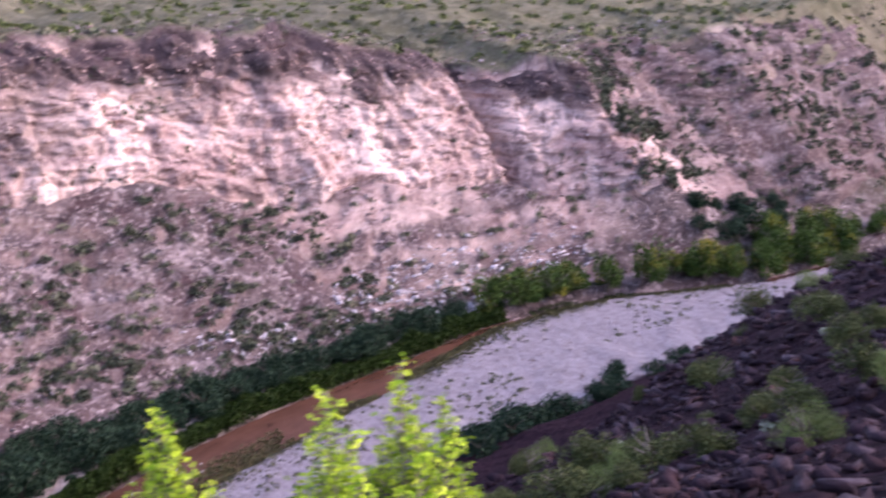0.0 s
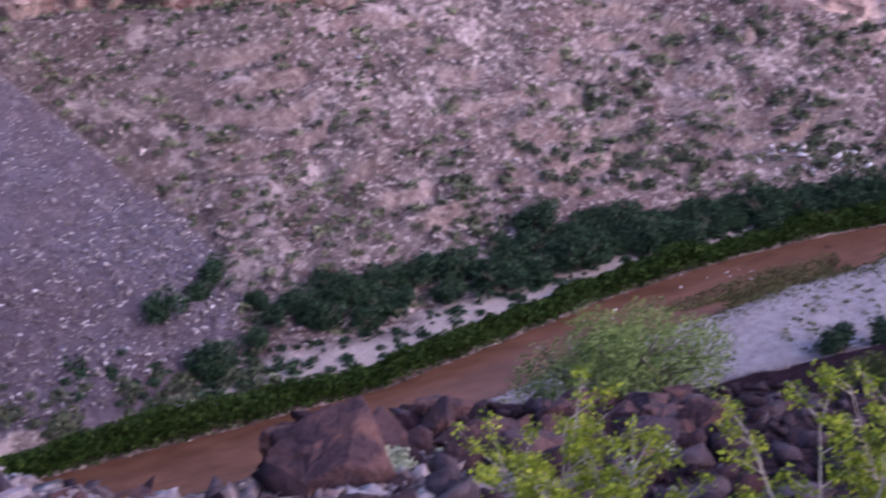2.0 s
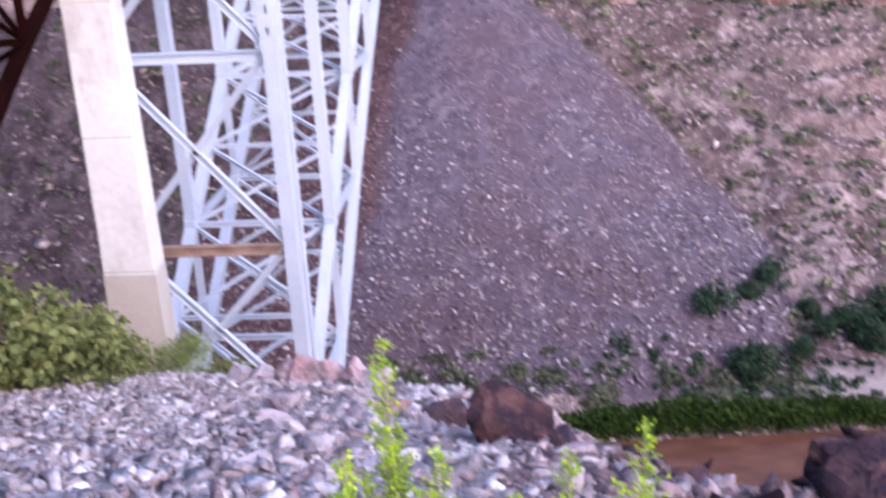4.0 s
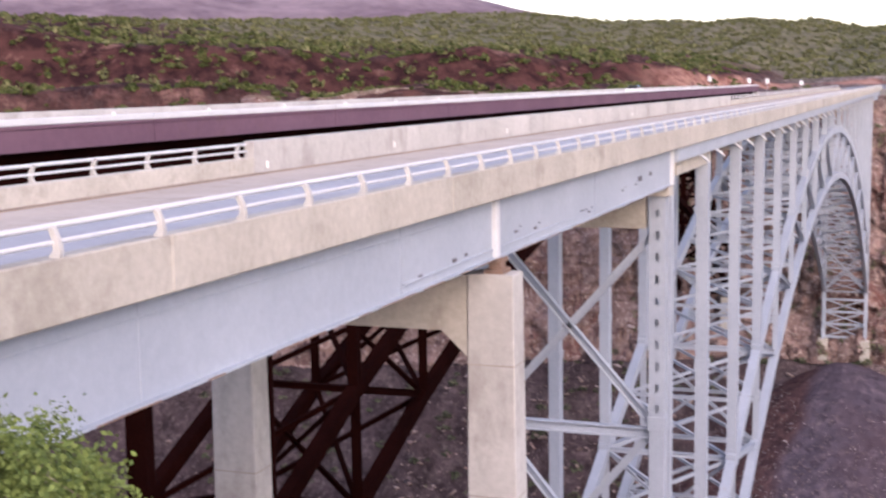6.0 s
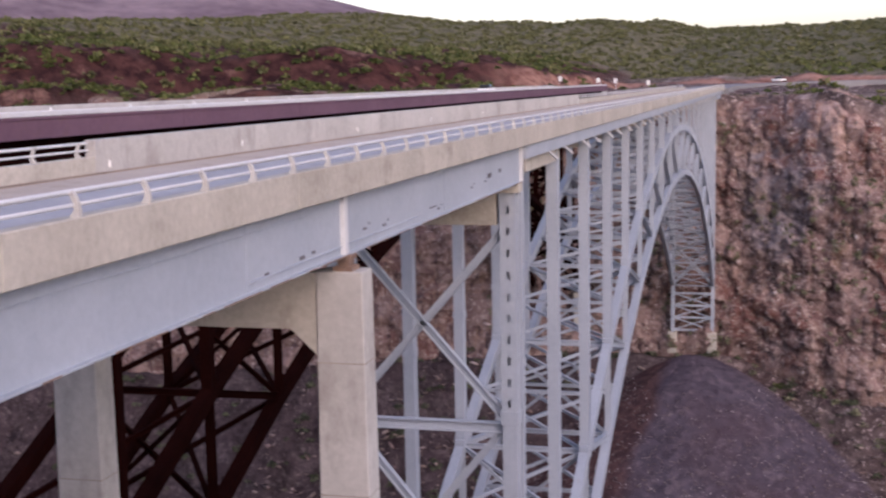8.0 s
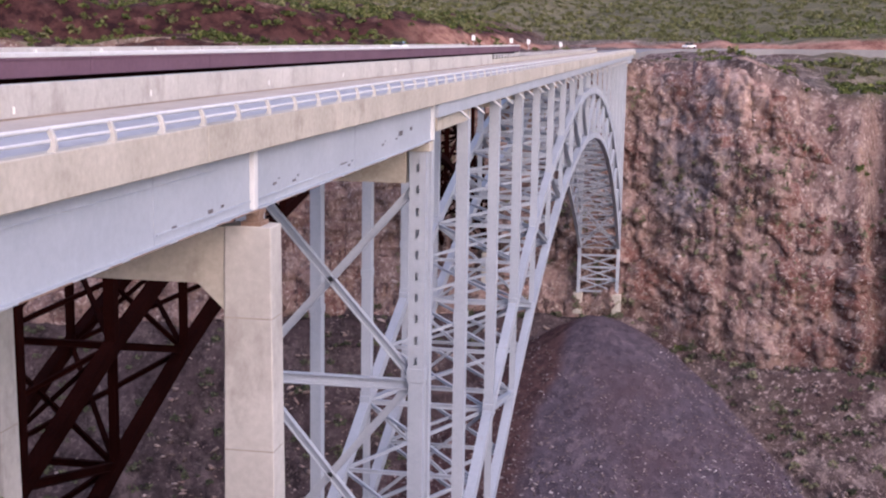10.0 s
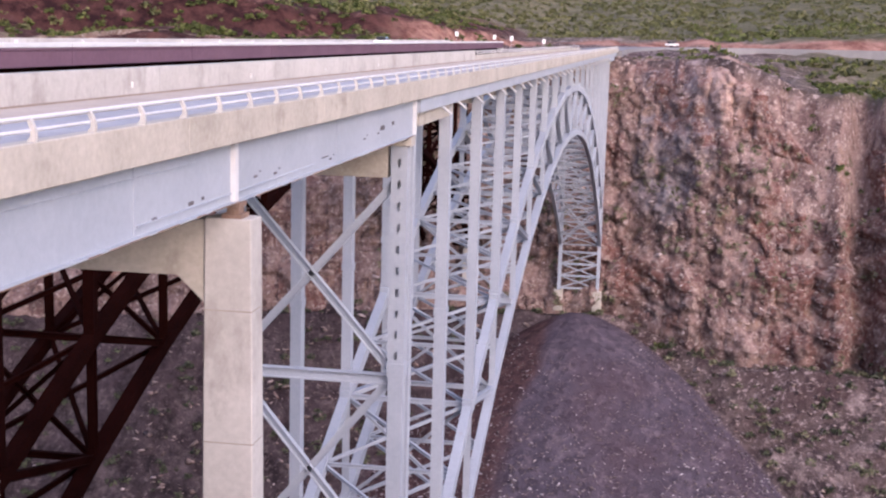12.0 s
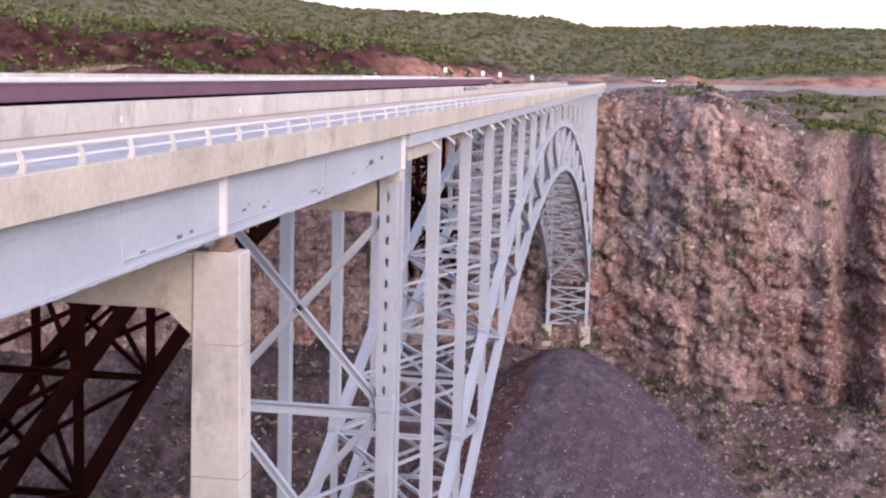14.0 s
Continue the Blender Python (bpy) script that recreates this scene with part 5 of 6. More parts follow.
def hull_mesh(seed, n=11, flat=0.75):
    r = np.random.default_rng(seed)
    bm = bmesh.new()
    d = r.normal(size=(n, 3))
    d /= np.linalg.norm(d, axis=1, keepdims=True)
    d *= r.uniform(0.75, 1.1, (n, 1)) * (1.0, r.uniform(0.65, 1.0), flat * r.uniform(0.7, 1.1))
    for q in d:
        bm.verts.new(q)
    res = bmesh.ops.convex_hull(bm, input=bm.verts[:])
    bmesh.ops.delete(bm, geom=[g for g in res["geom_interior"] if isinstance(g, bmesh.types.BMVert)], context="VERTS")
    bmesh.ops.triangulate(bm, faces=bm.faces[:])
    bmesh.ops.recalc_face_normals(bm, faces=bm.faces[:])
    return bm


def hull_arrays(seed, n=8):
    bm = hull_mesh(seed, n)
    bm.verts.index_update()
    v = np.array([q.co[:] for q in bm.verts])
    f = np.array([[q.index for q in fc.verts] for fc in bm.faces])
    bm.free()
    return v, f


HULLS = [hull_arrays(100 + i, 7 + i % 3) for i in range(14)]


def stones(name, label, xs, ys_, sizes, material, rand, sink=0.25, zs=None):
    zs = heights(xs, ys_) if zs is None else zs
    vs, fs, base = [], [], 0
    which = rand.integers(0, len(HULLS), len(xs))
    for k, (hv, hf) in enumerate(HULLS):
        sel = np.where(which == k)[0]
        if not len(sel):
            continue
        ang = rand.uniform(0, 2 * pi, len(sel))
        c, s = np.cos(ang)[:, None], np.sin(ang)[:, None]
        sc = sizes[sel][:, None] / 2
        kx, ky, kz = (rand.uniform(a, z_, (len(sel), 1)) for a, z_ in ((0.8, 1.4), (0.55, 1.0), (0.4, 0.8)))
        tip = rand.normal(0, 0.28, (len(sel), 1))
        hx_, hy_, hz_ = hv[None, :, 0] * kx, hv[None, :, 1] * ky, hv[None, :, 2] * kz
        hx_, hz_ = hx_ * np.cos(tip) - hz_ * np.sin(tip), hx_ * np.sin(tip) + hz_ * np.cos(tip)
        X = (hx_ * c - hy_ * s) * sc + xs[sel][:, None]
        Y = (hx_ * s + hy_ * c) * sc + ys_[sel][:, None]
        Z = hz_ * sc + (zs[sel] + sizes[sel] * sink)[:, None]
        vs.append(np.stack([X, Y, Z], -1).reshape(-1, 3))
        fs.append((hf[None] + (np.arange(len(sel)) * len(hv))[:, None, None] + base).reshape(-1, 3))
        base += len(sel) * len(hv)
    return tagged(from_arrays(name, np.concatenate(vs), np.concatenate(fs), material), label, "stones", kind="stuff")


rand = np.random.default_rng(31)
n = 24000
ang, rr = rand.uniform(-pi, 0.5, n), 86 * np.sqrt(rand.uniform(0.02, 1, n))
sx, sy = -15 + rr * np.cos(ang), 266 + rr * np.sin(ang)
_, cov = land(sx, sy)
keep = cov["scree"] > 0.5
grow = 0.25 + 0.75 * rr / 86
stones("scree", "loose dark stones with pale pieces on the dumped cone", sx[keep], sy[keep], (rand.uniform(0.3, 1.0, n) ** 1.7 * 1.8 * grow)[keep], ROCK_CONE, rand)
n = 4200
ang, rr = rand.uniform(-pi, 0.5, n), rand.uniform(0.2, 1.0, n) ** 0.55 * 86
sx, sy = -15 + rr * np.cos(ang), 266 + rr * np.sin(ang)
_, cov = land(sx, sy)
keep = (cov["scree"] > 0.5) & (wave(sx * 0.08, sy * 0.08, 77) > -0.3)
stones("scree", "pale stones strewn low on the dumped cone", sx[keep], sy[keep], (0.2 + rand.random(n) ** 4 * 0.95)[keep], ROCK_WHITE, rand)
n = 17000
sx = rand.uniform(-100, 380, n)
sy = far_bank(sx) + rand.uniform(12, 95, n)
_, cov = land(sx, sy)
keep = (cov["scree"] < 0.3)
stones("scree", "pale broken stones on the canyon slopes", sx[keep], sy[keep], (0.35 + rand.random(n) ** 4 * 2.2)[keep], ROCK_SLOPE, rand)
n = 3400
sx = rand.uniform(170, 292, n)
sy = far_bank(sx) + rand.uniform(4, 9, n) + rand.uniform(0, 1, n) ** 2 * 20
keep = wave(sx * 0.09, sy * 0.14, 71) > -0.1
sx, sy, n = sx[keep], sy[keep], int(keep.sum())
stones("scree", "white boulders at the foot of the cliff slope", sx, sy, 0.4 + rand.random(n) ** 3 * 2.6, ROCK_WHITE, rand)
n = 2200
sx = rand.uniform(70, 310, n)
sy = near_bank(sx) - rand.uniform(-1.5, 42, n)
_, cov = land(sx, sy)
keep = (cov["gravel"] > 0.4) | (rand.random(n) < 0.15)
stones("scree", "cobbles on the gravel bar and in the shallows", sx[keep], sy[keep], (0.15 + rand.random(n) ** 4 * 0.9)[keep], ROCK_SLOPE, rand)
def on_face(n, x0, x1, lo=0.03, hi=0.97):
    """Places spread over the cliff face between two stretches."""
    cols = np.where((cxs > x0) & (cxs < x1))[0]
    i = rand.integers(int(rows_n * (0.05 + lo) / 1.08), int(rows_n * (0.05 + hi) / 1.08), n)
    j = rand.choice(cols, n)
    return CX2[i, j], CY[i, j], CZ[i, j], tread_[i, j]


for x0, x1, n, mat_, txt in ((-60, 75, 7000, ROCK_SLOPE, "broken blocks standing out of the cliff face"), (95, 316, 5000, ROCK_CREAM, "cream and brown blocks standing out of the cliff face")):
    fx_, fy_, fz_, _ = on_face(n, x0, x1)
    stones("cliff_blocks", txt, fx_, fy_, 0.35 + rand.random(n) ** 3 * 1.7, mat_, rand, 0.0, fz_)
fx_, fy_, fz_, _ = on_face(4200, 312, 620)
stones("cliff_blocks", "dull stones on the side slope upstream", fx_, fy_, 0.4 + rand.random(4200) ** 3 * 2.0, ROCK_SLOPE, rand, 0.0, fz_)
n = 70
sx = rand.uniform(-150, -40, n)
sy = far_bank(sx) + rand.uniform(20, 70, n)
stones("scree", "large pale boulders on the upstream slope", sx, sy, 1.0 + rand.random(n) ** 2 * 3.5, ROCK_SLOPE, rand)
def face_scrub(n, x0, x1, r0, r1, leaf, label, thresh):
    fx, fy, fz, _ = on_face(n, x0, x1, 0.05, 0.98)
    keep = wave(fx * 0.08, fz * 0.2, 55) > thresh
    fx, fy, fz = fx[keep], fy[keep], fz[keep]
    r = rand.uniform(r0, r1, len(fx))
    d = rand.normal(size=(len(fx), 24, 3))
    d *= rand.uniform(0.4, 1.0, (len(fx), 24, 1)) / np.linalg.norm(d, axis=2, keepdims=True)
    v, f = leaves((np.stack([fx, fy - 0.3, fz], -1)[:, None, :] + d * r[:, None, None]).reshape(-1, 3), np.repeat(r * 0.45, 24), rand)
    tagged(from_arrays("scrub", v, f, leaf), label, "shrubs", kind="stuff")


face_scrub(1500, -60, 85, 0.3, 1.0, LEAF_SCRUB, "dull green bushes rooted on the cliff ledges", 0.1)
face_scrub(2600, 314, 620, 0.6, 1.9, LEAF_SAGE, "grey-green scrub on the side slope upstream", -0.3)
face_scrub(700, 95, 314, 0.4, 1.2, LEAF_SAGE, "grey-green bushes rooted on the cream cliff ledges", 0.25)
n = 22
sx = rand.uniform(92, 150, n)
stones("scree", "pale stones breaking the surface of the shallow river", sx, far_bank(sx) - rand.uniform(3, 12, n), rand.uniform(0.4, 1.1, n), ROCK_WHITE, rand, 0.1, np.full(n, WATER))
# basalt rubble on the near slope
n = 26000
sx, sy = rand.uniform(1, 100, n), rand.uniform(3, 36, n)
keep = np.hypot(sx, sy) > 4
stones("rubble", "dark purple-brown basalt rubble on the near slope", sx[keep], sy[keep], (0.12 + rand.random(n) ** 4 * 0.8)[keep], ROCK_BASALT, rand, 0.15)
n = 60000
sx, sy = rand.uniform(-13, 6, n), 5 + 28 * rand.random(n) ** 1.0
keep = (np.hypot(sx, sy) > 4) & (sx < 3.5 + rand.normal(0, 1.5, n))
size_ = 0.03 + rand.random(n) ** 6 * 0.40
west = sx < 0.2 + 0.03 * sy + rand.normal(0, 0.5, n)
stones("rubble", "light grey broken stone on the near slope", sx[keep & west], sy[keep & west], size_[keep & west], ROCK_MIX, rand, 0.12)
stones("rubble", "brown and pinkish broken stone on the near slope", sx[keep & ~west], sy[keep & ~west], size_[keep & ~west] * 1.25, ROCK_BROWN, rand, 0.12)

n = 16000
sx, sy = rand.uniform(-0.2, 6.5, n), rand.uniform(4.6, 14, n)
keep = np.hypot(sx, sy) > 4.5
stones("rubble", "small brown and grey chippings between the boulders", sx[keep], sy[keep], (0.04 + rand.random(n) ** 4 * 0.22)[keep], ROCK_BROWN, rand, 0.15)

# boulders near the viewpoint
BOULDERS = []
for i in range(8):
    r_ = np.random.default_rng(300 + i)
    bm = bmesh.new()
    bmesh.ops.create_icosphere(bm, subdivisions=4, radius=1.0)
    nn = r_.normal(size=(13, 3))
    nn /= np.linalg.norm(nn, axis=1, keepdims=True)
    hh = r_.uniform(0.62, 1.0, 13) * np.where(np.abs(nn[:, 2]) > 0.6, 0.75, 1.0)
    for v in bm.verts:
        d = np.array(v.co[:])
        k = nn @ d
        rad = min(1.15, float(np.min(np.where(k > 0.05, hh / np.maximum(k, 0.05), 9))))
        rough = 0.07 * noise.fractal(v.co * 2.4 + Vector((i * 7.0, 0, 0)), 0.8, 2.0, 5) + 0.025 * noise.noise(v.co * 9.0)
        v.co = v.co * (rad + rough)
    me = bpy.data.meshes.new("boulder")
    bm.to_mesh(me)
    bm.free()
    BOULDERS.append(me)
BOULDER_DARK = [me.copy() for me in BOULDERS]
for me in BOULDERS:
    me.materials.append(ROCK_MIX_OB)
for me in BOULDER_DARK:
    me.materials.append(ROCK_DARK)


def boulder(x, y, size, seed, dark, label, tall=1.0, sink=0.22):
    me = (BOULDER_DARK if dark else BOULDERS)[seed % 8]
    ob = new("boulder", me)
    r = random.Random(seed)
    ob.location = (x, y, ground_z(x, y) + size * sink)
    ob.rotation_euler = (r.uniform(-0.3, 0.3), r.uniform(-0.3, 0.3), r.uniform(0, 6.3))
    ob.scale = (size / 2, size / 2 * r.uniform(0.75, 1.0), size / 2 * tall)
    return tagged(ob, label, "rock", "boulders on the near slope")


def along(az_deg, d):
    a = radians(az_deg)
    return -sin(a) * d, cos(a) * d


x, y = 3.70, 11.40
r_ = np.random.default_rng(909)
nn = np.array([(1, 0.1, 0.15), (-1, 0.15, 0.25), (0.1, -1, 0.12), (0, 1, 0.1), (-0.22, -0.12, 1), (0, 0, -1), (0.75, -0.6, -0.35), (-0.7, -0.5, 0.55), (0.55, -0.35, 0.8), (-0.6, 0.5, 0.7), (-0.5, -0.75, -0.45)])
nn /= np.linalg.norm(nn, axis=1, keepdims=True)
hh = np.array([0.78, 0.84, 0.70, 0.75, 0.52, 0.60, 0.80, 0.82, 0.74, 0.80, 0.78])
bm = bmesh.new()
bmesh.ops.create_icosphere(bm, subdivisions=5, radius=1.0)
for v in bm.verts:
    k = nn @ np.array(v.co[:])
    rad = float(np.min(np.where(k > 0.05, hh / np.maximum(k, 0.05), 9)))
    v.co = v.co * (min(rad, 1.15) + 0.05 * noise.fractal(v.co * 2.6, 0.8, 2.0, 5) + 0.018 * noise.noise(v.co * 11.0))
big = part("boulder", bm, ROCK_DARK)
big.location, big.rotation_euler, big.scale = (x, y, ground_z(x, y) + 0.22), (0.06, -0.14, radians(-14)), (0.80, 0.72, 0.80)
tagged(big, "large angular dark brown boulder on the rubble slope", "rock", "boulders on the near slope")
boulder(-0.25, 13.2, 1.2, 2, True, "broad purple-brown boulder on the pale rubble", 0.9, 0.2)
boulder(-1.1, 14.6, 0.8, 4, True, "reddish brown boulder on the pale rubble", 0.9, 0.2)
boulder(0.35, 12.2, 0.5, 1, True, "small dark boulder on the pale rubble", 0.9, 0.2)
rr_ = random.Random(4)
for i in range(110):
    a_, d_ = rr_.uniform(-36, -13), rr_.uniform(13, 30)
    x, y = along(a_, d_)
    boulder(x, y, rr_.choice((0.4, 0.5, 0.7, 0.8, 1.1)), 20 + i, True, "dark angular basalt boulder", 1.0)
for i in range(46):
    a_, d_ = rr_.uniform(-12, 16), rr_.uniform(9, 24)
    x, y = along(a_, d_)
    boulder(x, y, rr_.choice((0.2, 0.3, 0.35, 0.45, 0.7)) * d_ / 20, 120 + i, False, "grey and pale broken boulder", 0.9)
for i in range(44):
    a_, d_ = rr_.uniform(-25, -4), rr_.uniform(6.2, 12.5)
    x, y = along(a_, d_)
    boulder(x, y, rr_.choice((0.16, 0.22, 0.3, 0.38, 0.5)), 420 + i, i % 3 != 0, ("dark maroon broken rock on the near slope" if i % 3 != 0 else "pinkish grey broken rock on the near slope"), 0.8, 0.2)
for i in range(8):
    x, y = along(14.5 - i * 1.1, 29 - 0.3 * i)
    boulder(x, y, rr_.choice((0.8, 1.0, 1.3)), 220 + i, False, "pale boulder near the pier's foot", 1.0)
for i in range(40):
    a_, d_ = rr_.uniform(-70, -40), rr_.uniform(24, 60)
    x, y = along(a_, d_)
    if 6 < y < 30:
        boulder(x, y, rr_.choice((0.4, 0.5, 0.6, 0.9)), 320 + i, True, "dark basalt boulder among the shrubs", 0.9)


boulder(-17.6, 24.4, 7.0, 6, True, "dark brown rock outcrop below the bridge deck", 0.9, 0.18)

# shrubs on the near slope
rand = np.random.default_rng(41)
palo = [make_tree("shrub", "pale green twiggy desert shrub on the near slope", s, 1.5, 1.7, 7500, 0.036, LEAF_PALO, 0.1) for s in (12, 13, 14)]
near_shrubs = [make_tree("shrub", "rounded olive-green shrub among dark basalt", s, 1.5, 1.5, 4200, 0.06, LEAF_NEAR, 0.05) for s in (15, 16, 17, 18)]
spots = [along(-31.8, 31), along(-33.5, 32), along(-30.0, 32.5)]
spots += [along(a_, d_) for a_, d_ in ((0.8, 27.5), (12.5, 33.5), (9, 34), (17.5, 34.5), (-7.5, 26), (-9.5, 27.5))]
place(palo, spots, rand, "shrubs on the near slope", 0.6, 1.0)
spots = [along(a_, d_) for a_, d_ in ((-62, 45), (-57, 36), (-66.5, 48), (-68, 40), (-53.5, 41), (-63.5, 60), (-51.5, 32), (-67.5, 66), (-60, 33), (-64.5, 34), (-50, 38), (-56, 28.5),
                                      (-44, 33), (-47, 40), (-69, 33), (-69.5, 80))]
place(near_shrubs, spots, rand, "shrubs on the near slope", 0.5, 0.95)
rs_ = random.Random(9)
more = []
while len(more) < 30:
    a_, d_ = rs_.uniform(-71, -50), rs_.uniform(27, 78)
    x, y = along(a_, d_)
    if 8 < y < 26:
        more.append((x, y))
for x, y in more:
    k_ = rs_.uniform(0.22, 0.75)
    ob = copy_thing(rs_.choice(near_shrubs + palo), pose(x, y, ground_z(x, y) - 0.05, 0, 0, rs_.uniform(0, 360)))
    ob.scale = (k_, k_, k_ * rs_.uniform(0.8, 1.1))
mid_bush = [make_tree("shrub", "feathery olive-green bush on the rubble beside the pier", s_, 1.5, 1.5, 2600, 0.095, LEAF_MID, 0.05) for s_ in (25, 26)]
for i_, (a_, d_, k_) in enumerate(((20.6, 32.5, 0.9), (23.0, 32, 1.5), (26.0, 31.5, 1.9), (29.5, 31, 1.4), (15.2, 34.5, 0.8), (13.2, 34.2, 0.6))):
    x, y = along(a_, d_)
    stand = pose(x, y, ground_z(x, y) - 0.1, 0, 0, 40 * k_)
    ob = mid_bush[i_] if i_ < 2 else copy_thing(mid_bush[i_ % 2], stand)
    ob.matrix_basis = stand
    ob["group"] = "shrubs on the near slope"
    ob.scale = (k_, k_, k_ * 1.1)
for i in (0, 1, 2):
    palo[i].scale = (1.6, 1.6, 1.6)
dark_bush = [make_tree("shrub", "dark green dense bush below the near slope", s, 2.2, 2.4, 1500, 0.17, LEAF_DARK, 0.1) for s in (22, 23)]
spots = [(178, 152), (184, 154), (189, 150), (196, 153), (203, 149), (210, 148), (172, 156), (218, 146), (226, 146), (236, 143), (150, 156), (160, 157), (140, 157), (246, 142), (256, 139)]
spots += [(168, 138), (172, 142), (176, 145), (181, 147), (186, 150), (192, 148), (198, 150), (204, 146), (200, 141), (208, 138), (214, 140), (190, 143), (178, 139)]
place(dark_bush, spots, rand, "bushes beside the gravel bar", 1.3, 2.5)


def creosote(seed, height, label, leaf, stems=5, spread_=0.25, per=800, size=0.016, reach=0.07, tuft=0.0):
    """An upright shrub: thin stems with many small leaves close to them."""
    rand = np.random.default_rng(seed)
    ob = thing("creosote_shrub", label, "shrub", "shrubs round the viewpoint")
    bm = bmesh.new()
    pts = []
    for k in range(stems):
        ang, lean = rand.uniform(0, 2 * pi), rand.uniform(0.1, 1.0) * spread_
        h = height * rand.uniform(0.65, 1.0) if k else height
        p0, p1 = Vector((0, 0, -0.2)), Vector((lean * cos(ang), lean * sin(ang), h * 0.55))
        p2 = p1 + Vector((0.35 * lean * cos(ang + 0.5), 0.35 * lean * sin(ang + 0.5), h * 0.45))
        thick = 1.3 if tuft else 1.0
        limb(bm, p0, p1, 0.012 * thick, 0.008 * thick, 5)
        limb(bm, p1, p2, 0.008 * thick, 0.003 * thick, 5)
        twigs = 26
        for j in range(twigs):
            s = 0.25 + 0.75 * j / twigs
            base = p0.lerp(p1, s / 0.55) if s < 0.55 else p1.lerp(p2, (s - 0.55) / 0.45)
            a2 = rand.uniform(0, 2 * pi)
            ln = reach * (1.35 - s) * rand.uniform(0.6, 1.3)
            tip = base + Vector((ln * cos(a2), ln * sin(a2), ln * 0.9))
            limb(bm, base, tip, 0.004, 0.002, 3)
            m_ = per // twigs
            tt = rand.uniform(max(0.15, tuft), 1.1, m_)[:, None]
            pts.append(np.array(base)[None] * (1 - tt) + np.array(tip)[None] * tt + rand.normal(0, 0.006 + 0.16 * reach, (m_, 3)))
        tt = rand.uniform(max(0.35, tuft), 1.02, per // 8)[:, None]
        pts.append(np.array(p1)[None] * (1 - tt) + np.array(p2)[None] * tt + rand.normal(0, 0.012, (per // 8, 3)))
    part("stem", bm, TWIG if tuft else BARK, ob)
    v, f = leaves(np.concatenate(pts), size, rand, 0.0, 1.8)
    from_arrays("foliage", v, f, leaf, ob)
    return ob


def plant(make, az_deg, d, top_el):
    """Stand a shrub on the ground so far from the viewpoint that its tip reaches the height named."""
    x, y = along(az_deg, d)
    z = ground_z(x, y)
    ob = make(EYE[2] + math.tan(radians(top_el)) * d - z)
    ob.location = (x, y, z)
    return ob


def plume(seed, height, leaf, stems=8, flare=0.34, half=0.13):
    """A creosote plume: stems that fan out under one leading tip, feathered with short leafy twigs."""
    rand = np.random.default_rng(seed)
    ob = thing("creosote_shrub", "bright yellow-green creosote shrub on the near slope", "shrub", "shrubs round the viewpoint")
    bm = bmesh.new()
    pts = []
    for k in range(stems):
        ang, off = rand.uniform(0, 2 * pi), (half * rand.uniform(0.25, 1.0) if k else 0.0)
        top = Vector((off * cos(ang), off * sin(ang), height - off / flare * rand.uniform(0.75, 1.5)))
        foot = Vector((0.02 * cos(ang), 0.02 * sin(ang), -0.15))
        knee = foot.lerp(top, 0.55) + Vector((0.25 * off * cos(ang + 1), 0.25 * off * sin(ang + 1), 0.05))
        limb(bm, foot, knee, 0.007, 0.005, 5)
        limb(bm, knee, top, 0.005, 0.0015, 5)
        reach_ = min(0.55, top.z - 0.05)
        n_twig = int(reach_ / 0.0070)
        for j in range(n_twig):
            down = reach_ * (j + rand.uniform(0, 1)) / n_twig
            s_ = 1 - down / max((top - foot).length, 0.1)
            base = knee.lerp(top, (s_ - 0.55) / 0.45) if s_ > 0.55 else foot.lerp(knee, s_ / 0.55)
            a2 = rand.uniform(0, 2 * pi)
            ln = min(0.009 + 0.20 * down, 0.038) * rand.uniform(0.55, 1.25)
            tip = base + Vector((ln * cos(a2), ln * sin(a2), ln * rand.uniform(0.5, 1.2)))
            limb(bm, base, tip, 0.0016, 0.0007, 3)
            m_ = 4 + int(ln / 0.0030)
            tt = np.linspace(0.15, 1.08, m_)[:, None]
            pts.append(np.array(base)[None] * (1 - tt) + np.array(tip)[None] * tt + rand.normal(0, 0.0042, (m_, 3)))
    part("stem", bm, BARK, ob)
    v, f = leaves(np.concatenate(pts), 0.0056, rand, 0.0, 1.7)
    from_arrays("foliage", v, f, leaf, ob)
    return ob


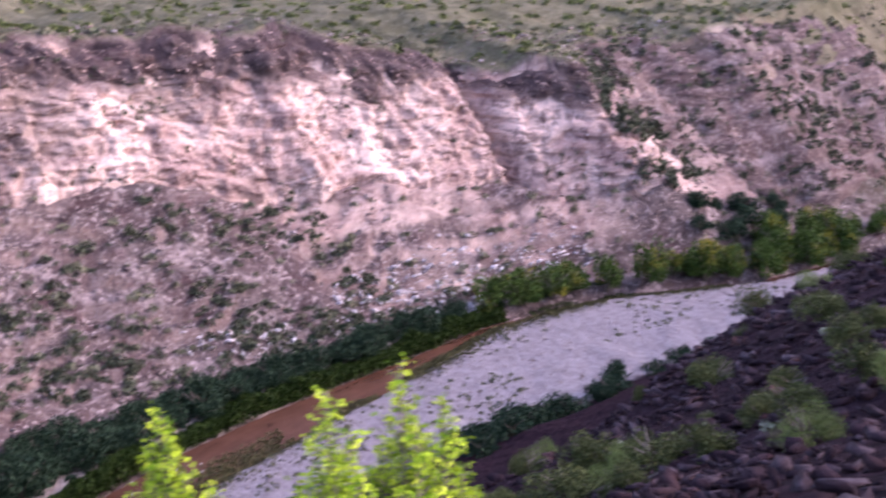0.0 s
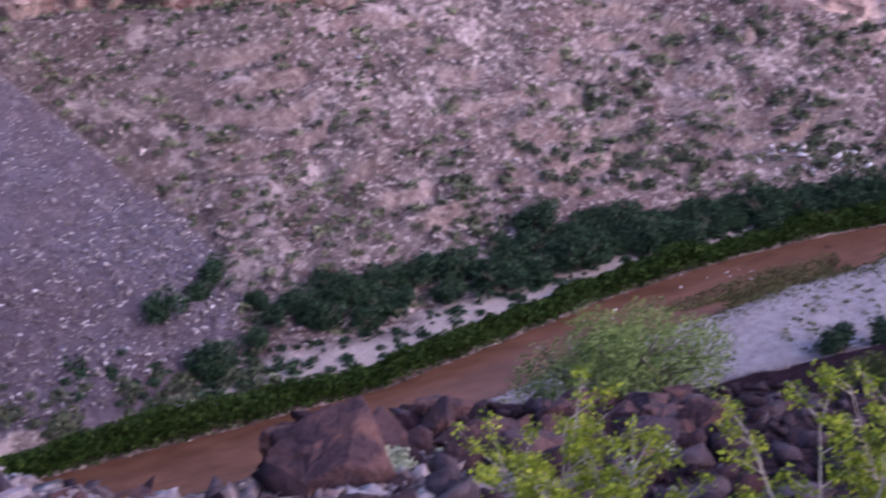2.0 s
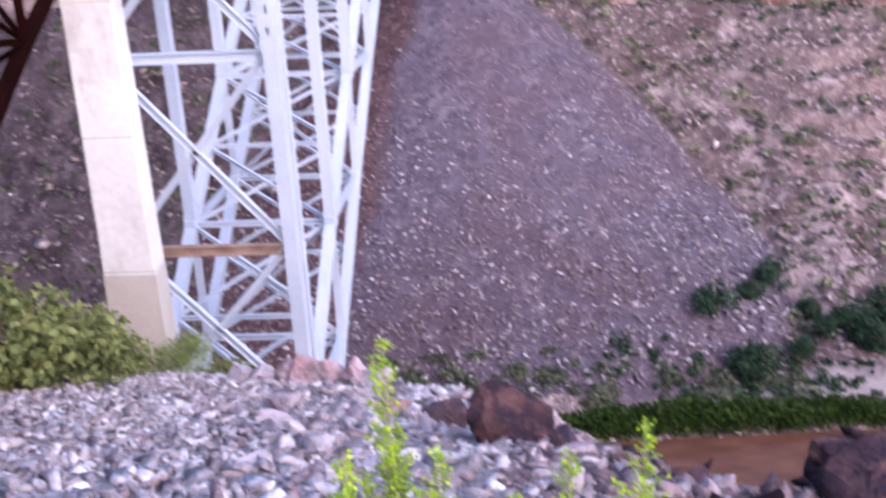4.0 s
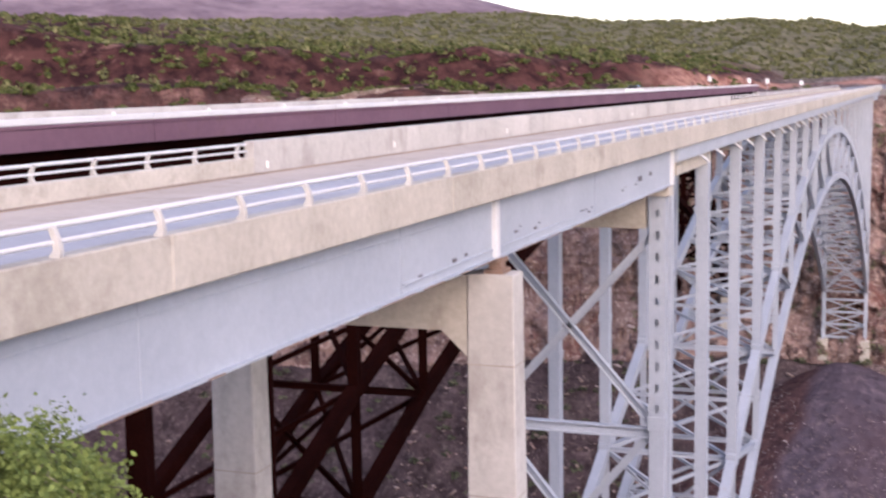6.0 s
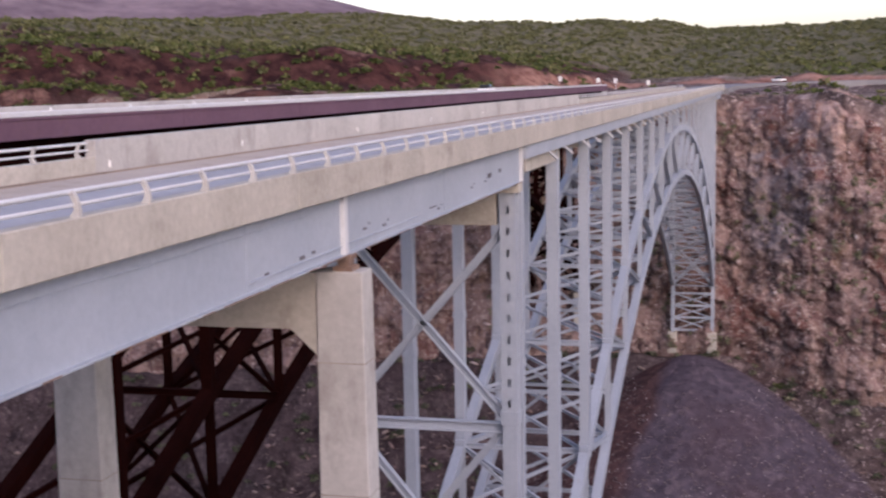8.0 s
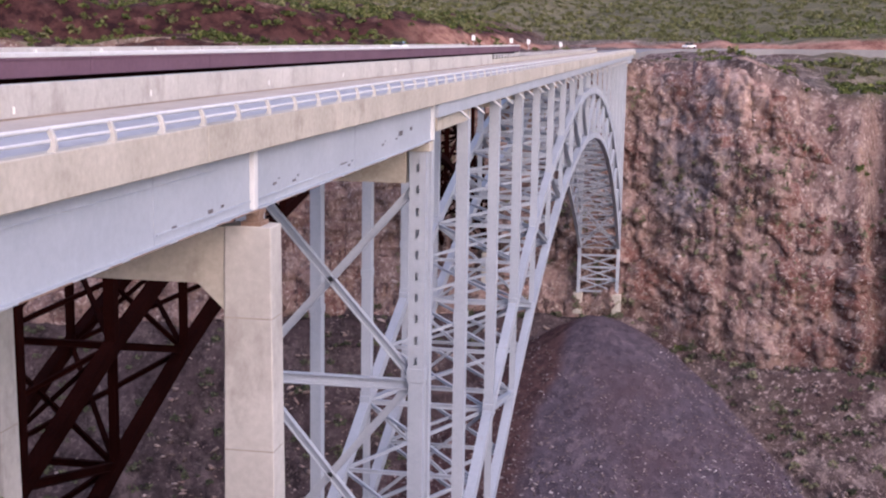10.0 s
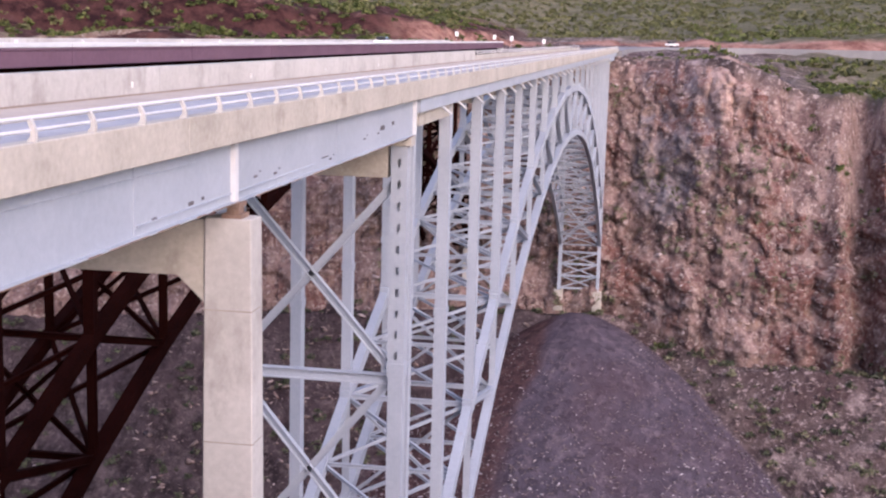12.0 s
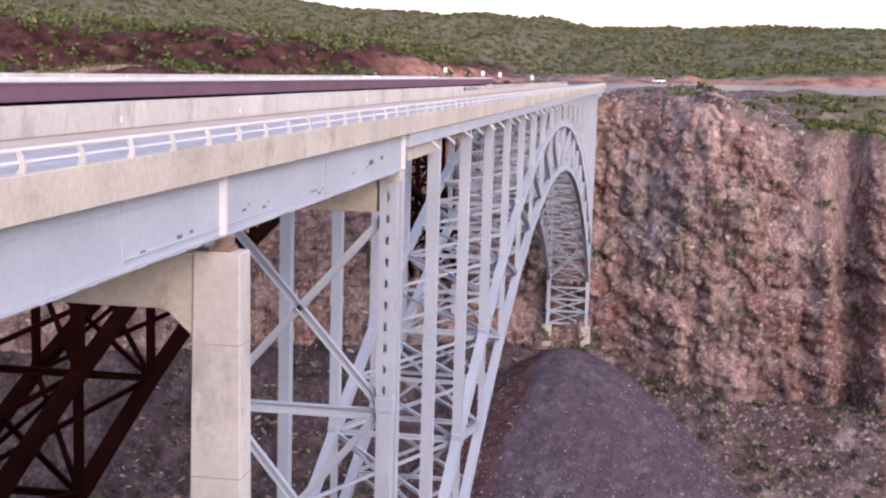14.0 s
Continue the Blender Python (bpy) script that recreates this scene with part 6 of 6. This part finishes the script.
def sprawl(seed, height, width, leaf):
    """An open sprawling shrub: bare pale limbs that fork and end in flat leafy tufts."""
    rand = np.random.default_rng(seed)
    ob = thing("creosote_shrub", "olive-green creosote shrub with bare grey limbs", "shrub", "shrubs round the viewpoint")
    bm = bmesh.new()
    pts = []
    for k in range(7):
        ang = 2 * pi * k / 7 + rand.uniform(-0.3, 0.3)
        out, up = width * rand.uniform(0.15, 0.5), height * rand.uniform(0.55, 1.0)
        p0 = Vector((0, 0, -0.1))
        p1 = Vector((out * 0.45 * cos(ang), out * 0.45 * sin(ang), up * 0.5))
        p2 = Vector((out * cos(ang + 0.2), out * sin(ang + 0.2), up))
        limb(bm, p0, p1, 0.014, 0.010, 6)
        limb(bm, p1, p2, 0.010, 0.003, 6)
        for j in range(9):
            base = p1.lerp(p2, rand.uniform(-0.1, 1.0)) if j else p2
            a2 = ang + rand.uniform(-1.5, 1.5)
            ln = 0.26 * rand.uniform(0.5, 1.2)
            tip = base + Vector((ln * cos(a2), ln * sin(a2), ln * rand.uniform(0.1, 0.9)))
            limb(bm, base, tip, 0.0045, 0.0018, 4)
            for i in range(4):
                q = base.lerp(tip, rand.uniform(0.45, 1.05))
                pts.append(np.array(q)[None] + rand.normal(0, 1, (22, 3)) * (0.032, 0.032, 0.022))
    part("stem", bm, TWIG, ob)
    v, f = leaves(np.concatenate(pts), 0.017, rand, 0.0, 1.7)
    from_arrays("foliage", v, f, leaf, ob)
    return ob


for i, (x, y, tip, st, hf) in enumerate(((1.69, 1.14, 1.875, 6, 0.07), (1.687, 1.04, 1.80, 5, 0.06), (1.63, 0.97, 1.83, 4, 0.05), (1.782, 0.92, 1.93, 8, 0.10), (1.766, 0.86, 1.89, 7, 0.10), (1.867, 0.875, 1.945, 9, 0.12),
                                        (1.93, 0.86, 1.88, 7, 0.12), (-0.274, 2.18, 1.385, 9, 0.15), (-0.33, 1.95, 1.27, 8, 0.14), (-0.17, 2.05, 1.22, 8, 0.12), (-0.22, 1.90, 1.12, 7, 0.12), (-0.36, 2.1, 1.16, 7, 0.12), (0.222, 2.113, 1.23, 9, 0.13),
                                        (0.079, 2.17, 1.13, 7, 0.10), (0.17, 2.10, 1.10, 8, 0.11), (-0.026, 1.99, 1.15, 6, 0.08), (0.02, 1.95, 1.04, 6, 0.08), (0.815, 1.77, 1.12, 5, 0.07))):
    z = ground_z(x, y)
    plume(500 + i, tip - z, LEAF_BRIGHT, st + 2, 0.27, hf * (0.55 if y < 1.5 else 0.95)).location = (x, y, z)
for i, (a_, d_, el, wd) in enumerate(((-30.6, 6.6, -31.2, 0.95), (-34.0, 6.2, -32.6, 0.95), (-44.0, 6.0, -30.5, 1.1), (-48.0, 6.6, -28.5, 1.2))):
    plant(lambda h: sprawl(600 + i, h, wd, LEAF_OLIVE), a_, d_, el)
# bush beside the girder
for i, (a_, d_, el) in enumerate(((41.0, 7.0, -15.5), (43.0, 6.8, -12.8), (45.0, 6.8, -12.2), (39.4, 7.2, -17.5), (38.0, 7.2, -20.0))):
    plant(lambda h: creosote(700 + i, h, "feathery green bush beside the bridge girder", LEAF_PALO, 18, 0.7, 3600, 0.021, 0.34), a_, d_, el)

# pale cushion shrubs on the basalt crest
rand = np.random.default_rng(51)
pale_shrubs = [make_tree("shrub", "pale grey-green cushion shrub on the basalt crest", s, 0.45, 0.32, 900, 0.03, LEAF_PALE, 0.0) for s in (61, 62)]
place(pale_shrubs, [along(a_, d_) for a_, d_ in ((-21, 13), (-24, 15), (-19.5, 17), (-27, 16), (-30, 15), (-34, 14), (-29, 19), (-55, 30), (-62, 36), (-65, 32), (-58, 38), (-67, 45))], rand, "cushion shrubs on the crest", 0.8, 1.3)

# ---- the far end: road, signs and vehicles ----
road_pts = [(-15.4, 312.6), (-15.0, 340), (-10, 368), (2, 390), (25, 403), (60, 408), (120, 404), (220, 398)]
rv, rf = [], []
for i, (x, y) in enumerate(road_pts):
    a = road_pts[max(i - 1, 0)]
    c = road_pts[min(i + 1, len(road_pts) - 1)]
    dx, dy = c[0] - a[0], c[1] - a[1]
    ln = hypot(dx, dy)
    for s in (-5.5, 5.5):
        rv.append((x - dy / ln * s, y + dx / ln * s, 0.05 + 0.25 * i))
rf = [(2 * i, 2 * i + 1, 2 * i + 3, 2 * i + 2) for i in range(len(road_pts) - 1)]
bm = bmesh.new()
vs_ = [bm.verts.new(q) for q in rv]
fs_ = [bm.faces.new([vs_[i] for i in q]) for q in rf]
ex = bmesh.ops.extrude_face_region(bm, geom=fs_)
for g in ex["geom"]:
    if isinstance(g, bmesh.types.BMVert):
        g.co.z -= 4.0
bmesh.ops.recalc_face_normals(bm, faces=bm.faces[:])
tagged(part("road", bm, ROAD_FAR), "pale grey highway curving away behind the bridge", "road", kind="structure")


def road_sign(x, y, z, wdt, hgt):
    ob = thing("road_sign", "small white road sign on a post beside the highway", "sign", "signs at the bridge end")
    bm = bmesh.new()
    block(bm, -wdt / 2, wdt / 2, -0.02, 0.02, 2.0, 2.0 + hgt, 0.01)
    part("sign_panel", bm, WHITE, ob)
    bm = bmesh.new()
    block(bm, -0.04, 0.04, 0.03, 0.09, 0, 2.0 + hgt * 0.8)
    part("post", bm, RAIL, ob)
    ob.location = (x, y, z)


for a_, d_, z in ((9.0, 330, 0.8), (7.35, 345, 0.2), (6.6, 345, 0.0), (5.2, 352, -0.6)):
    x, y = along(a_, d_)
    road_sign(x, y, z - 0.4, 0.9, 1.2)


def car(x, y, z, heading, paint, label):
    ob = thing("car", label, "car", "cars on the far highway")
    bm = bmesh.new()
    block(bm, -0.9, 0.9, -2.3, 2.3, 0.35, 0.95, 0.12)
    part("body", bm, paint, ob)
    bm = bmesh.new()
    block(bm, -0.78, 0.78, -1.3, 1.0, 0.95, 1.5, 0.18)
    part("cabin", bm, DARK_GLASS, ob, "dark window band")
    for sx in (-0.8, 0.8):
        for sy in (-1.45, 1.45):
            bm = bmesh.new()
            bmesh.ops.create_cone(bm, cap_ends=True, segments=14, radius1=0.34, radius2=0.34, depth=0.22, matrix=Matrix.Translation((sx, sy, 0.34)) @ pose(0, 0, 0, 0, 90, 0))
            part("wheel", bm, TYRE, ob)
    ob.matrix_basis = pose(x, y, z, 0, 0, heading)


car(2.0, 389.0, 0.9, -35, WHITE, "small white car on the far highway")
car(BX - 4.5, 196.0, 0.62, 0, WHITE, "small white car on the brown bridge")
